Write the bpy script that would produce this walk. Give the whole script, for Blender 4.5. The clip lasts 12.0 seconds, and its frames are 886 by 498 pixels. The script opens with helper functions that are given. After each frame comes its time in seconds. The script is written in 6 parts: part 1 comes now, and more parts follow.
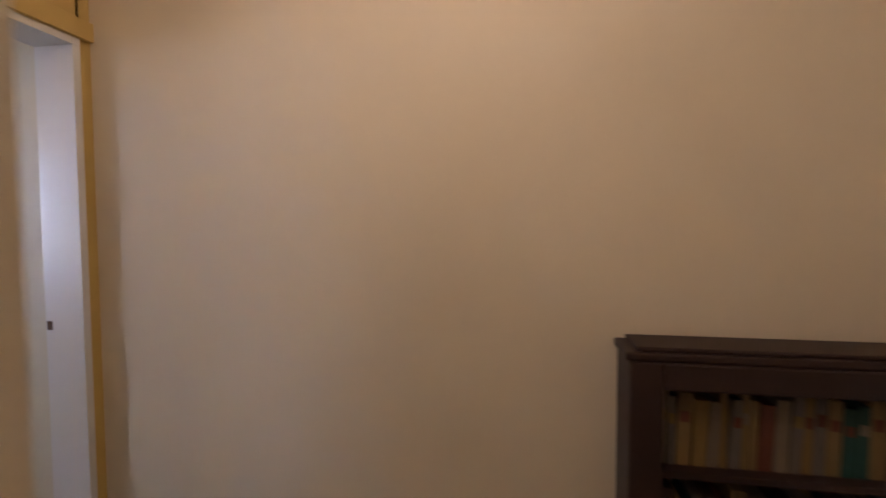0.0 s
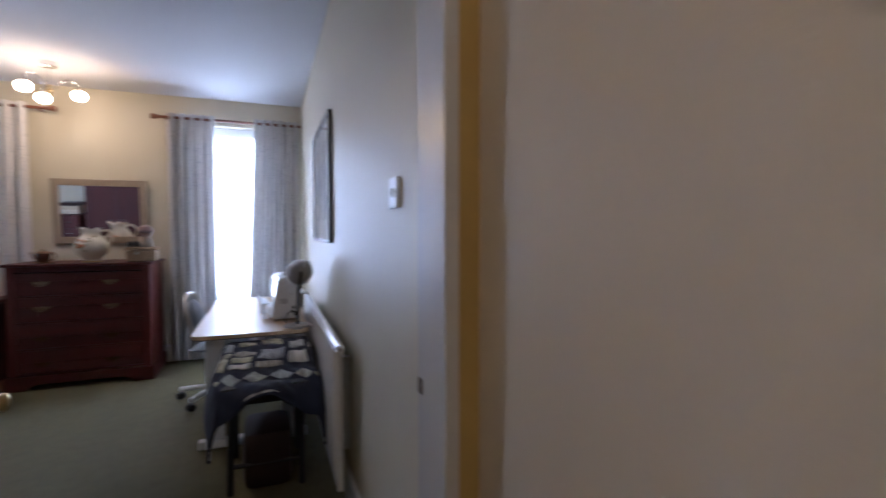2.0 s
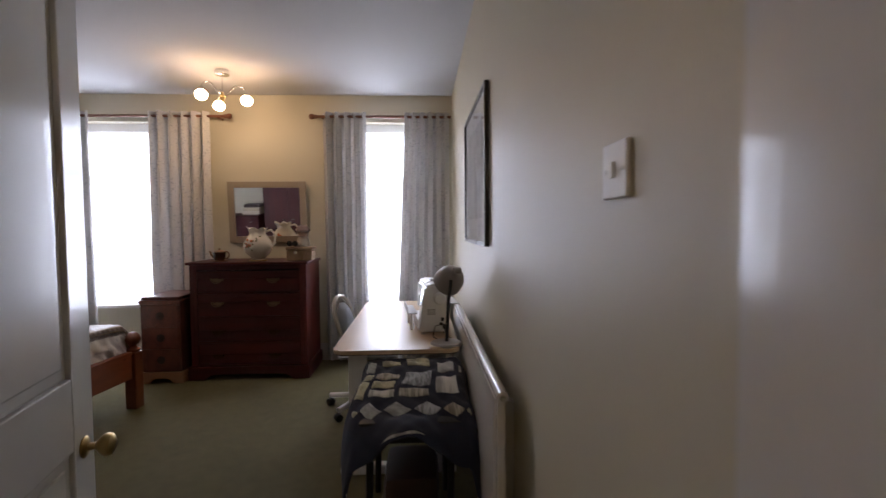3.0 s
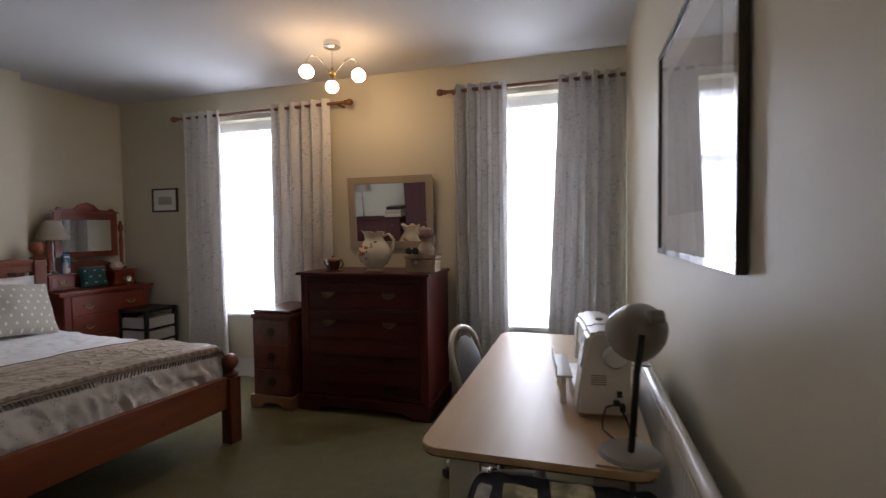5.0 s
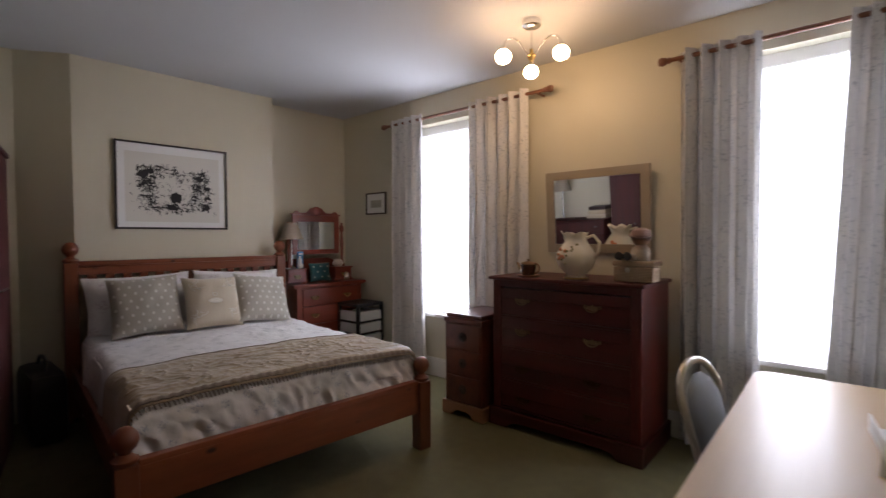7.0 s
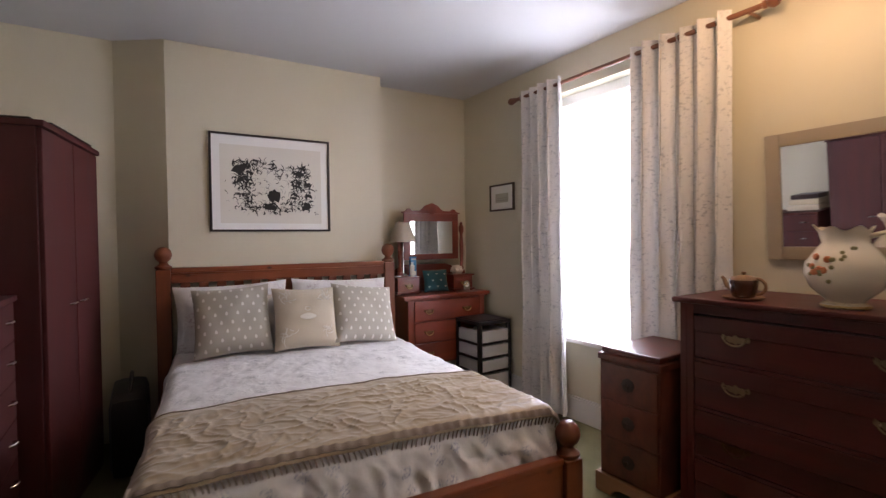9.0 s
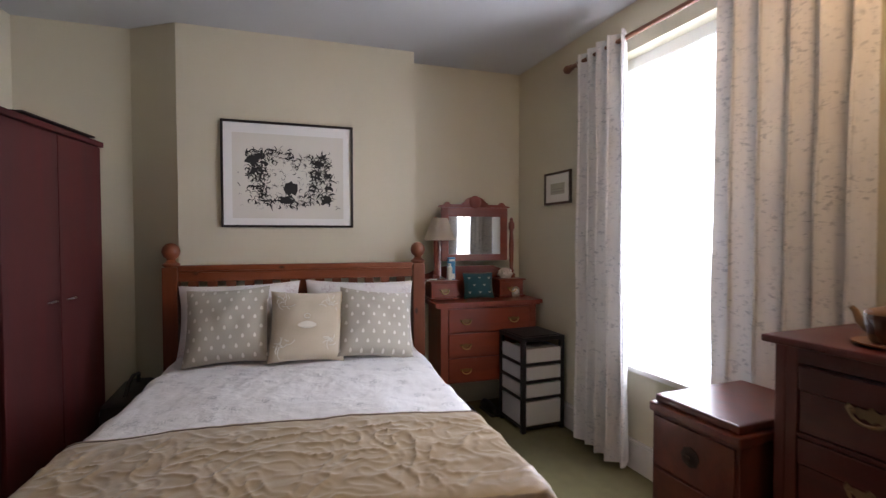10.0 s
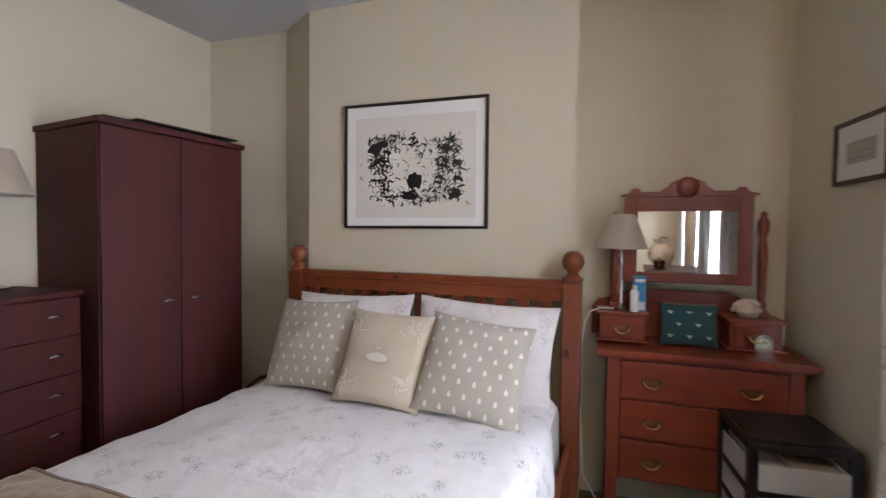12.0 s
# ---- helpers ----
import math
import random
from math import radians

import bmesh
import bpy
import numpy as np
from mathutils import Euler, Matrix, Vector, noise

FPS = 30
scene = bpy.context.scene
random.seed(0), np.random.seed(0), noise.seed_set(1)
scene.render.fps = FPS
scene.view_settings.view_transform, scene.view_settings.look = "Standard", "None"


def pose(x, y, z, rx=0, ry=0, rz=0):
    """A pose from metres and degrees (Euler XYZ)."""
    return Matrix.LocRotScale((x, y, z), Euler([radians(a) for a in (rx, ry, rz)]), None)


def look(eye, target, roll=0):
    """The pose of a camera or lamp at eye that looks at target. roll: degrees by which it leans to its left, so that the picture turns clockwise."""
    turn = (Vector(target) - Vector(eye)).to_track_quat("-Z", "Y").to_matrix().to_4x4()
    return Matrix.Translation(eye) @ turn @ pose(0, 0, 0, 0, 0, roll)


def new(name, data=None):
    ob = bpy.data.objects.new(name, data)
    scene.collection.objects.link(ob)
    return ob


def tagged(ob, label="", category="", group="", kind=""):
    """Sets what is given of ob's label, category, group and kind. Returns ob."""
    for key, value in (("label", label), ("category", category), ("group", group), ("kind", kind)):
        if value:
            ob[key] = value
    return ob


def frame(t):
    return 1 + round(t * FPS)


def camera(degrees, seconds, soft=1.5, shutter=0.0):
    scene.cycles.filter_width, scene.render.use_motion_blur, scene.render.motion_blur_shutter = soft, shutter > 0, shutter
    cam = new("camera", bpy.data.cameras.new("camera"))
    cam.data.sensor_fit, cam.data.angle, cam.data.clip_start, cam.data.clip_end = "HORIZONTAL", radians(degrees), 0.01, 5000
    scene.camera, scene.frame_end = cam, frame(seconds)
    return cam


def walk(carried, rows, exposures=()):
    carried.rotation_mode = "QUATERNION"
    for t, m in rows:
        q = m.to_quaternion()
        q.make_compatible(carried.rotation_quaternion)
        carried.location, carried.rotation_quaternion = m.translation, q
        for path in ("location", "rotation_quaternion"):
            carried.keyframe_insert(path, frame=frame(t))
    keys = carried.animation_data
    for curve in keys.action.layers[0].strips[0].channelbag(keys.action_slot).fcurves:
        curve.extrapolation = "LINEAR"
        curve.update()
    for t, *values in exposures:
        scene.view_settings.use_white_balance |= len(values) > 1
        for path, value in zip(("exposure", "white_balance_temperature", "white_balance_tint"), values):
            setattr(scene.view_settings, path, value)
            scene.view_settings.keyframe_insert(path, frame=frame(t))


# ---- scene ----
cam = camera(87.7, 12.0, 1.35, 0.5)
PATH = [
    (0, (-1.533, -2.208, 1.358), (0.435, -1.866, 1.264), -0.2),
    (0.5, (-1.116, -2.247, 1.310), (0.716, -1.446, 1.238), -0.7),
    (1, (-0.653, -1.926, 1.330), (0.906, -0.675, 1.251), 0.0),
    (1.5, (-0.493, -1.704, 1.329), (0.744, -0.134, 1.248), -0.1),
    (2, (-0.362, -1.380, 1.331), (0.346, 0.489, 1.253), -0.1),
    (2.5, (-0.346, -1.087, 1.344), (-0.015, 0.884, 1.271), 0.1),
    (3, (-0.331, -0.78, 1.352), (-0.234, 1.215, 1.261), -0.4),
    (3.5, (-0.291, -0.472, 1.361), (-0.408, 1.522, 1.273), -0.5),
    (5.5, (-0.356, 0.514, 1.356), (-1.106, 2.367, 1.289), -0.6),
    (6, (-0.378, 0.617, 1.358), (-1.347, 2.366, 1.294), -0.4),
    (6.5, (-0.4, 0.658, 1.376), (-1.548, 2.294, 1.304), -0.5),
    (7, (-0.508, 0.685, 1.34), (-1.814, 2.199, 1.288), -0.3),
    (7.5, (-0.716, 0.714, 1.35), (-2.142, 2.114, 1.292), -0.2),
    (9.5, (-1.338, 1.661, 1.332), (-3.104, 2.598, 1.29), -0.5),
    (10, (-1.472, 2.003, 1.352), (-3.337, 2.722, 1.299), -0.1),
    (10.5, (-1.627, 2.301, 1.328), (-3.575, 2.754, 1.299), -0.1),
    (11, (-1.824, 2.61, 1.374), (-3.823, 2.643, 1.306), 0.3),
    (11.5, (-2.09, 2.829, 1.381), (-4.076, 2.601, 1.315), 0.4),
    (12, (-2.333, 2.972, 1.386), (-4.266, 2.465, 1.323), 0.6),
]

EXPOSURES = [(0, 1.0, 5750, 29), (0.5, 0.9, 5300, 29), (1.0, 0.62, 5000, 30), (1.5, 0.4, 5100, 28), (2.0, 0.25, 5150, 24), (2.6, 0.0, 6000, 25), (3.5, -0.36, 6400, 25), (5.5, -0.5, 6500, 22), (6.5, -0.45, 6500, 22),
             (7.5, 0.0, 6700, 28), (9.5, 0.4, 6700, 28), (10.5, 0.05, 6400, 20), (11.2, 0.02, 6500, 24), (12.0, 0.48, 6500, 23)]
walk(cam, [(t, look(e, g, r)) for t, e, g, r in PATH], EXPOSURES)

# ---- world, sun, window light ----
CEIL = 2.70
WIN = ((-3.74, -2.78), (-1.08, -0.20))     # window openings in x
WZ0, WZ1 = 0.60, 2.43
world = bpy.data.worlds.new("world")
scene.world = world
world.use_nodes = True
wn = world.node_tree.nodes
sky = wn.new("ShaderNodeTexSky")
sky.sky_type, sky.sun_disc = "NISHITA", False
sky.sun_elevation, sky.sun_rotation = radians(40), radians(200)
wn["Background"].inputs["Strength"].default_value = 0.1
world.node_tree.links.new(sky.outputs[0], wn["Background"].inputs["Color"])
sun = new("sun", bpy.data.lights.new("sun", "SUN"))
sun.data.energy, sun.data.angle, sun.data.color = 0.8, radians(15), (1, 0.95, 0.88)
sun.matrix_basis = look((0, 0, 10), (3, 6, 0))
SKY_W, GLOBE_W = 285.0, 70.0
for x0, x1 in WIN:
    lamp = new("window_daylight", bpy.data.lights.new("window_daylight", "AREA"))
    lamp.data.shape, lamp.data.size, lamp.data.size_y = "RECTANGLE", x1 - x0 + 0.40, WZ1 - WZ0 + 0.70
    lamp.data.energy, lamp.data.color = SKY_W, (0.80, 0.91, 1.0)
    lamp.matrix_basis = look(((x0 + x1) / 2 + 0.05, 4.46, (WZ0 + WZ1) / 2), ((x0 + x1) / 2 - 1.75, 0, (WZ0 + WZ1) / 2 - 0.5))


# ---- materials ----
class Net:
    """A node material put together line by line."""

    def __init__(self, name):
        self.mat = bpy.data.materials.new(name)
        self.mat.use_nodes = True
        self.n, self.l = self.mat.node_tree.nodes, self.mat.node_tree.links
        self.b = self.n["Principled BSDF"]

    def add(self, kind, **inputs):
        node = self.n.new("ShaderNode" + kind)
        for key, value in inputs.items():
            self.to(value, node.inputs[key.replace("_", " ")])
        return node

    def to(self, value, socket):
        if hasattr(value, "is_output"):
            self.l.new(value, socket)
        else:
            socket.default_value = value

    def math(self, op, a, b=0.0, c=0.0):
        node = self.n.new("ShaderNodeMath")
        node.operation = op
        for i, v in enumerate((a, b, c)):
            self.to(v, node.inputs[i])
        return node.outputs[0]

    def coords(self, scale=(1, 1, 1), kind="Object"):
        node = self.n.new("ShaderNodeMapping")
        self.l.new(self.n.new("ShaderNodeTexCoord").outputs[kind], node.inputs["Vector"])
        node.inputs["Scale"].default_value = scale
        return node.outputs[0]

    def noise(self, scale, detail=3.0, stretch=(1, 1, 1), rough=0.55):
        return self.add("TexNoise", Vector=self.coords(stretch), Scale=scale, Detail=detail, Roughness=rough).outputs["Fac"]

    def ramp(self, fac, *stops):
        node = self.n.new("ShaderNodeValToRGB")
        self.l.new(fac, node.inputs[0])
        els = node.color_ramp.elements
        while len(els) < len(stops):
            els.new(0.5)
        for el, (p, c) in zip(els, stops):
            el.position, el.color = p, (*c, 1) if len(c) == 3 else c
        return node.outputs[0]

    def mix(self, fac, a, b, blend="MIX"):
        node = self.n.new("ShaderNodeMix")
        node.data_type, node.blend_type = "RGBA", blend
        self.to(fac, node.inputs[0])
        for v, s in ((a, node.inputs[6]), (b, node.inputs[7])):
            self.to((*v, 1) if isinstance(v, tuple) and len(v) == 3 else v, s)
        return node.outputs[2]

    def bump(self, height, strength, distance):
        self.l.new(self.add("Bump", Height=height, Strength=strength, Distance=distance).outputs[0], self.b.inputs["Normal"])

    def set(self, **inputs):
        for key, value in inputs.items():
            self.to(value, self.b.inputs[key.replace("_", " ")])
        return self


def shade(c, k):
    return tuple(min(1.0, v * k) for v in c)


def paint(name, colour, rough=0.6, spread=0.06, grain=180, relief=0.12, metal=0.0, coat=0.0):
    """Paint, plastic or metal: broad and fine colour variation with a fine relief."""
    m = Net(name)
    broad, fine = m.noise(2.2, 4), m.noise(grain, 2)
    c = m.mix(broad, shade(colour, 1 - spread), shade(colour, 1 + spread))
    c = m.mix(m.math("MULTIPLY", fine, 0.35), c, shade(colour, 1 - 1.5 * spread))
    r = m.math("ADD", rough - 0.06, m.math("MULTIPLY", broad, 0.12))
    m.set(Base_Color=c, Roughness=r, Metallic=metal, Coat_Weight=coat)
    if relief:
        m.bump(fine, relief, 0.002)
    return m.mat


def wood(name, dark, light, stretch, rough=0.3, coat=0.25, knots=False):
    """Wood with long grain along the axis with the small stretch."""
    m = Net(name)
    grain = m.noise(9, 8, stretch, 0.62)
    broad = m.noise(2.5, 3, stretch)
    c = m.mix(m.ramp(grain, (0.3, (0, 0, 0)), (0.72, (1, 1, 1))), dark, light)
    c = m.mix(m.math("MULTIPLY", broad, 0.55), c, shade(dark, 0.8))
    if knots:
        v = m.add("TexVoronoi", Vector=m.coords(tuple(max(s, 0.55) for s in stretch)), Scale=10.0)
        k = m.ramp(v.outputs["Distance"], (0.07, (1, 1, 1)), (0.16, (0, 0, 0)))
        few = m.ramp(v.outputs["Color"], (0.42, (0, 0, 0)), (0.5, (1, 1, 1)))
        c = m.mix(m.math("MULTIPLY", k, few), c, shade(dark, 0.25))
    m.set(Base_Color=c, Roughness=m.math("ADD", rough, m.math("MULTIPLY", grain, 0.15)), Coat_Weight=coat, Coat_Roughness=0.2)
    m.bump(grain, 0.12, 0.002)
    return m.mat


def fabric(name, colour, weave=700, rough=0.9, spread=0.1, sheen=0.3, relief=0.35):
    m = Net(name)
    broad, fine = m.noise(5, 4), m.noise(weave, 2)
    c = m.mix(broad, shade(colour, 1 - spread), shade(colour, 1 + spread))
    c = m.mix(m.math("MULTIPLY", fine, 0.4), c, shade(colour, 0.7))
    m.set(Base_Color=c, Roughness=rough, Sheen_Weight=sheen)
    m.bump(fine, relief, 0.003)
    return m


def motif_fabric(name, colour, print_colour, px, py, rx, ry):
    """Woven cloth printed with staggered drops."""
    m = fabric(name, colour)
    xyz = m.add("SeparateXYZ", Vector=m.coords())
    v = m.math("DIVIDE", xyz.outputs[1], py)
    row = m.math("FLOOR", v)
    u = m.math("ADD", m.math("DIVIDE", xyz.outputs[0], px), m.math("MULTIPLY", row, 0.5))
    fu = m.math("SUBTRACT", m.math("FRACT", u), 0.5)
    fv = m.math("SUBTRACT", m.math("FRACT", v), 0.5)
    taper = m.math("ADD", 1.0, m.math("MULTIPLY", fv, 1.4))
    a = m.math("POWER", m.math("DIVIDE", m.math("MULTIPLY", fu, taper), rx), 2.0)
    b = m.math("POWER", m.math("DIVIDE", fv, ry), 2.0)
    d = m.math("ADD", m.math("ADD", a, b), m.math("MULTIPLY", m.noise(160, 2), 0.7))
    fac = m.ramp(d, (0.75, (1, 1, 1)), (1.0, (0, 0, 0)))
    base = m.b.inputs["Base Color"].links[0].from_socket
    m.set(Base_Color=m.mix(m.math("MULTIPLY", fac, 0.72), base, print_colour))
    return m.mat


def sprig_fabric(name, colour, sprig, scale=7.0, amount=0.85, extra=None):
    """Pale cotton with scattered fine sprigs."""
    m = fabric(name, colour, spread=0.03, sheen=0.15, relief=0.2)
    cell = m.add("TexVoronoi", Vector=m.coords(), Scale=scale * 1.1).outputs["Distance"]
    ragged = m.math("ADD", cell, m.math("MULTIPLY", m.noise(scale * 3, 2), 0.35))
    lines = m.noise(scale * 8, 6, (1, 1.6, 1), 0.7)
    fac = m.math("MULTIPLY", m.ramp(ragged, (0.42, (1, 1, 1)), (0.56, (0, 0, 0))), m.ramp(lines, (0.50, (0, 0, 0)), (0.55, (1, 1, 1))))
    base = m.b.inputs["Base Color"].links[0].from_socket
    wash = m.ramp(m.noise(scale * 1.3, 3), (0.52, (0, 0, 0)), (0.75, (1, 1, 1)))
    c = m.mix(m.math("MULTIPLY", wash, 0.16), base, sprig)
    c = m.mix(m.math("MULTIPLY", fac, amount), c, sprig)
    m.set(Base_Color=c)
    m.bump(m.math("ADD", m.noise(34, 4), m.math("MULTIPLY", m.noise(700, 2), 0.15)), 0.45, 0.012)
    return m.mat


def curtain_cloth():
    m = Net("birch_print_curtain")
    marks = m.noise(34, 6, (1.0, 1.0, 1.7), 0.75)
    patch = m.noise(7, 3)
    fac = m.math("MULTIPLY", m.ramp(marks, (0.54, (0, 0, 0)), (0.60, (1, 1, 1))), m.ramp(patch, (0.36, (0, 0, 0)), (0.56, (1, 1, 1))))
    streak = m.noise(16, 4, (1.6, 1.6, 0.12))
    ground = m.mix(streak, (0.63, 0.62, 0.61), (0.81, 0.79, 0.77))
    c = m.mix(m.math("MULTIPLY", m.ramp(m.noise(9, 4, (1, 1, 0.7)), (0.5, (0, 0, 0)), (0.7, (1, 1, 1))), 0.25), ground, (0.54, 0.54, 0.57))
    c = m.mix(m.math("MULTIPLY", fac, 0.62), c, (0.30, 0.31, 0.34))
    m.set(Base_Color=c, Roughness=0.9, Sheen_Weight=0.2)
    m.bump(m.noise(600, 2), 0.3, 0.002)
    tr = m.add("BsdfTranslucent", Color=c)
    mixed = m.add("MixShader", Fac=0.18)
    m.l.new(m.b.outputs[0], mixed.inputs[1])
    m.l.new(tr.outputs[0], mixed.inputs[2])
    m.l.new(mixed.outputs[0], m.n["Material Output"].inputs[0])
    return m.mat


def net_cloth():
    m = Net("sheer_net")
    m.set(Base_Color=(0.9, 0.9, 0.9, 1), Roughness=0.9)
    tr = m.add("BsdfTranslucent", Color=(0.93, 0.94, 0.95, 1))
    clear = m.add("BsdfTransparent")
    a, b = m.add("MixShader", Fac=0.8), m.add("MixShader", Fac=m.ramp(m.noise(700, 1), (0.3, (0.35, 0.35, 0.35)), (0.7, (0.55, 0.55, 0.55))))
    m.l.new(m.b.outputs[0], a.inputs[1]); m.l.new(tr.outputs[0], a.inputs[2])
    m.l.new(a.outputs[0], b.inputs[1]); m.l.new(clear.outputs[0], b.inputs[2])
    m.l.new(b.outputs[0], m.n["Material Output"].inputs[0])
    return m.mat


def glassy(name, colour, rough=0.02, weight=1.0, ior=1.45):
    m = Net(name)
    m.set(Base_Color=(*colour, 1), Roughness=rough, Transmission_Weight=weight, IOR=ior)
    return m.mat


def thin_glass(name, gloss=0.08):
    """Flat picture or window glass: clear, with a mirror-like gloss."""
    m = Net(name)
    g, clear = m.add("BsdfGlossy", Roughness=0.02), m.add("BsdfTransparent")
    lw = m.add("LayerWeight", Blend=0.5)
    fres = m.math("ADD", 0.04 + gloss, m.math("MULTIPLY", m.math("POWER", lw.outputs["Facing"], 5.0), 0.9))
    mx = m.add("MixShader", Fac=fres)
    m.l.new(clear.outputs[0], mx.inputs[1]); m.l.new(g.outputs[0], mx.inputs[2])
    m.l.new(mx.outputs[0], m.n["Material Output"].inputs[0])
    return m.mat


def glow(name, colour, strength):
    m = Net(name)
    m.set(Base_Color=(*colour, 1), Emission_Color=(*colour, 1), Emission_Strength=strength)
    return m.mat


def carpet_mat():
    m = Net("green_carpet")
    tuft, broad, patch = m.noise(420, 3), m.noise(1.6, 5), m.noise(14, 4)
    c = m.mix(tuft, (0.068, 0.062, 0.021), (0.188, 0.160, 0.062))
    c = m.mix(m.math("MULTIPLY", m.ramp(broad, (0.35, (0, 0, 0)), (0.7, (1, 1, 1))), 0.5), c, (0.163, 0.128, 0.057))
    c = m.mix(m.math("MULTIPLY", m.ramp(patch, (0.35, (0, 0, 0)), (0.65, (1, 1, 1))), 0.4), c, (0.082, 0.077, 0.030))
    m.set(Base_Color=c, Roughness=0.95, Sheen_Weight=0.04)
    m.bump(tuft, 0.8, 0.006)
    return m.mat


WALL = paint("cream_wall_paint", (0.58, 0.533, 0.405), 0.5, 0.035, 200, 0.18)
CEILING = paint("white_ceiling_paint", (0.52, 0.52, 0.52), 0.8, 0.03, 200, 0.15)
GLOSS = paint("white_gloss_paint", (0.70, 0.69, 0.66), 0.24, 0.03, 60, 0.02, coat=0.3)
LANDING = paint("landing_wall_paint", (0.70, 0.62, 0.47), 0.6, 0.05, 130, 0.35)
OCHRE = paint("ochre_wall_paint", (0.56, 0.40, 0.12), 0.55, 0.05, 200, 0.1)
CARPET = carpet_mat()
PINE_Y = wood("pine_across", (0.150, 0.032, 0.010), (0.29, 0.072, 0.022), (1, 0.12, 1), 0.32, 0.3, True)
PINE_Z = wood("pine_upright", (0.135, 0.030, 0.010), (0.25, 0.066, 0.021), (1, 1, 0.12), 0.32, 0.3, True)
PINE_X = wood("pine_along", (0.135, 0.030, 0.010), (0.25, 0.066, 0.021), (0.12, 1, 1), 0.32, 0.3, True)
REDWOOD_Y = wood("satin_walnut_across", (0.150, 0.021, 0.008), (0.30, 0.046, 0.015), (1, 0.12, 1), 0.30, 0.25)
REDWOOD_Z = wood("satin_walnut_upright", (0.145, 0.023, 0.009), (0.27, 0.046, 0.017), (1, 1, 0.12), 0.34, 0.15)
MAHOG_X = wood("mahogany_across", (0.040, 0.0038, 0.0032), (0.112, 0.0092, 0.0058), (0.1, 1, 1), 0.38, 0.08)
MAHOG_Z = wood("mahogany_upright", (0.060, 0.006, 0.005), (0.175, 0.015, 0.009), (1, 1, 0.1), 0.36, 0.12)
ROSEW = wood("dark_red_veneer", (0.042, 0.0036, 0.0030), (0.088, 0.0075, 0.0055), (1, 1, 0.1), 0.58, 0.0)
BURR = wood("figured_walnut", (0.062, 0.013, 0.008), (0.18, 0.040, 0.021), (1.6, 1.6, 1.1), 0.32, 0.2)
OAK = wood("light_brown_wood", (0.24, 0.11, 0.05), (0.36, 0.18, 0.09), (0.12, 1, 1), 0.4, 0.2)
BEECH = wood("beech_laminate", (0.54, 0.37, 0.205), (0.66, 0.48, 0.29), (1, 0.06, 1), 0.36, 0.06)
DARKWOOD = wood("dark_stained_wood", (0.018, 0.008, 0.006), (0.036, 0.015, 0.010), (1, 0.1, 1), 0.5, 0.03)
ROD = wood("curtain_pole_wood", (0.16, 0.06, 0.03), (0.27, 0.11, 0.055), (0.1, 1, 1), 0.35, 0.2)
BRASS = paint("aged_brass", (0.52, 0.37, 0.15), 0.3, 0.12, 90, 0.05, 1.0)
CHROME = paint("satin_chrome", (0.75, 0.75, 0.76), 0.2, 0.03, 90, 0.02, 1.0)
BLACK = paint("black_plastic", (0.012, 0.012, 0.014), 0.45, 0.1, 200, 0.08)
WHITEP = paint("white_plastic", (0.76, 0.76, 0.74), 0.35, 0.02, 120, 0.04)
GREYP = paint("grey_plastic", (0.30, 0.28, 0.26), 0.35, 0.04, 120, 0.04)
CURTAIN, NETC = curtain_cloth(), net_cloth()
GLASS, PANE = thin_glass("picture_glass", 0.015), thin_glass("window_glass", 0.0)
DUVET = sprig_fabric("sprigged_white_cotton", (0.77, 0.77, 0.775), (0.31, 0.32, 0.34), 9.5, 0.75)
FLORAL = sprig_fabric("faded_floral_cotton", (0.72, 0.66, 0.59), (0.28, 0.28, 0.32), 11.0, 0.75)
PILLOW = sprig_fabric("white_pillow_cotton", (0.80, 0.78, 0.77), (0.45, 0.33, 0.36), 6.0, 0.5)
DROPS = motif_fabric("taupe_drop_print", (0.40, 0.37, 0.31), (0.76, 0.74, 0.68), 0.062, 0.052, 0.16, 0.30)
BEIGE = fabric("beige_embroidered_linen", (0.52, 0.45, 0.34)).mat
EMB = fabric("white_embroidery", (0.66, 0.63, 0.55)).mat
m = fabric("bronze_satin", (0.31, 0.222, 0.115), 300, 0.42, 0.12, 0.4, 0.15)
THROW = m.mat
TRIM = fabric("brown_braid", (0.20, 0.145, 0.10)).mat
GREYF = fabric("grey_upholstery", (0.33, 0.36, 0.40)).mat
PAPER = paint("white_paper", (0.78, 0.77, 0.74), 0.8, 0.02, 200, 0.03)
INK = paint("black_ink", (0.015, 0.014, 0.014), 0.6, 0.1, 200, 0.03)
BLACKF = paint("black_frame", (0.018, 0.014, 0.013), 0.35, 0.1, 100, 0.04)
m = Net("mirror")
m.set(Base_Color=(0.88, 0.89, 0.88, 1), Metallic=1.0, Roughness=0.015)
MIRROR = m.mat
TAUPE = paint("taupe_painted_wood", (0.33, 0.27, 0.20), 0.5, 0.08, 120, 0.2)
DARKBRASS = paint("dark_brass", (0.085, 0.045, 0.022), 0.45, 0.2, 90, 0.05, 1.0)
PALEBRASS = paint("dull_pale_brass", (0.27, 0.195, 0.12), 0.45, 0.2, 90, 0.05, 0.8)
OLDBRASS = paint("tarnished_brass", (0.24, 0.15, 0.065), 0.4, 0.2, 90, 0.05, 1.0)
GLOBE = glow("lit_opal_glass", (1.0, 0.70, 0.38), GLOBE_W)


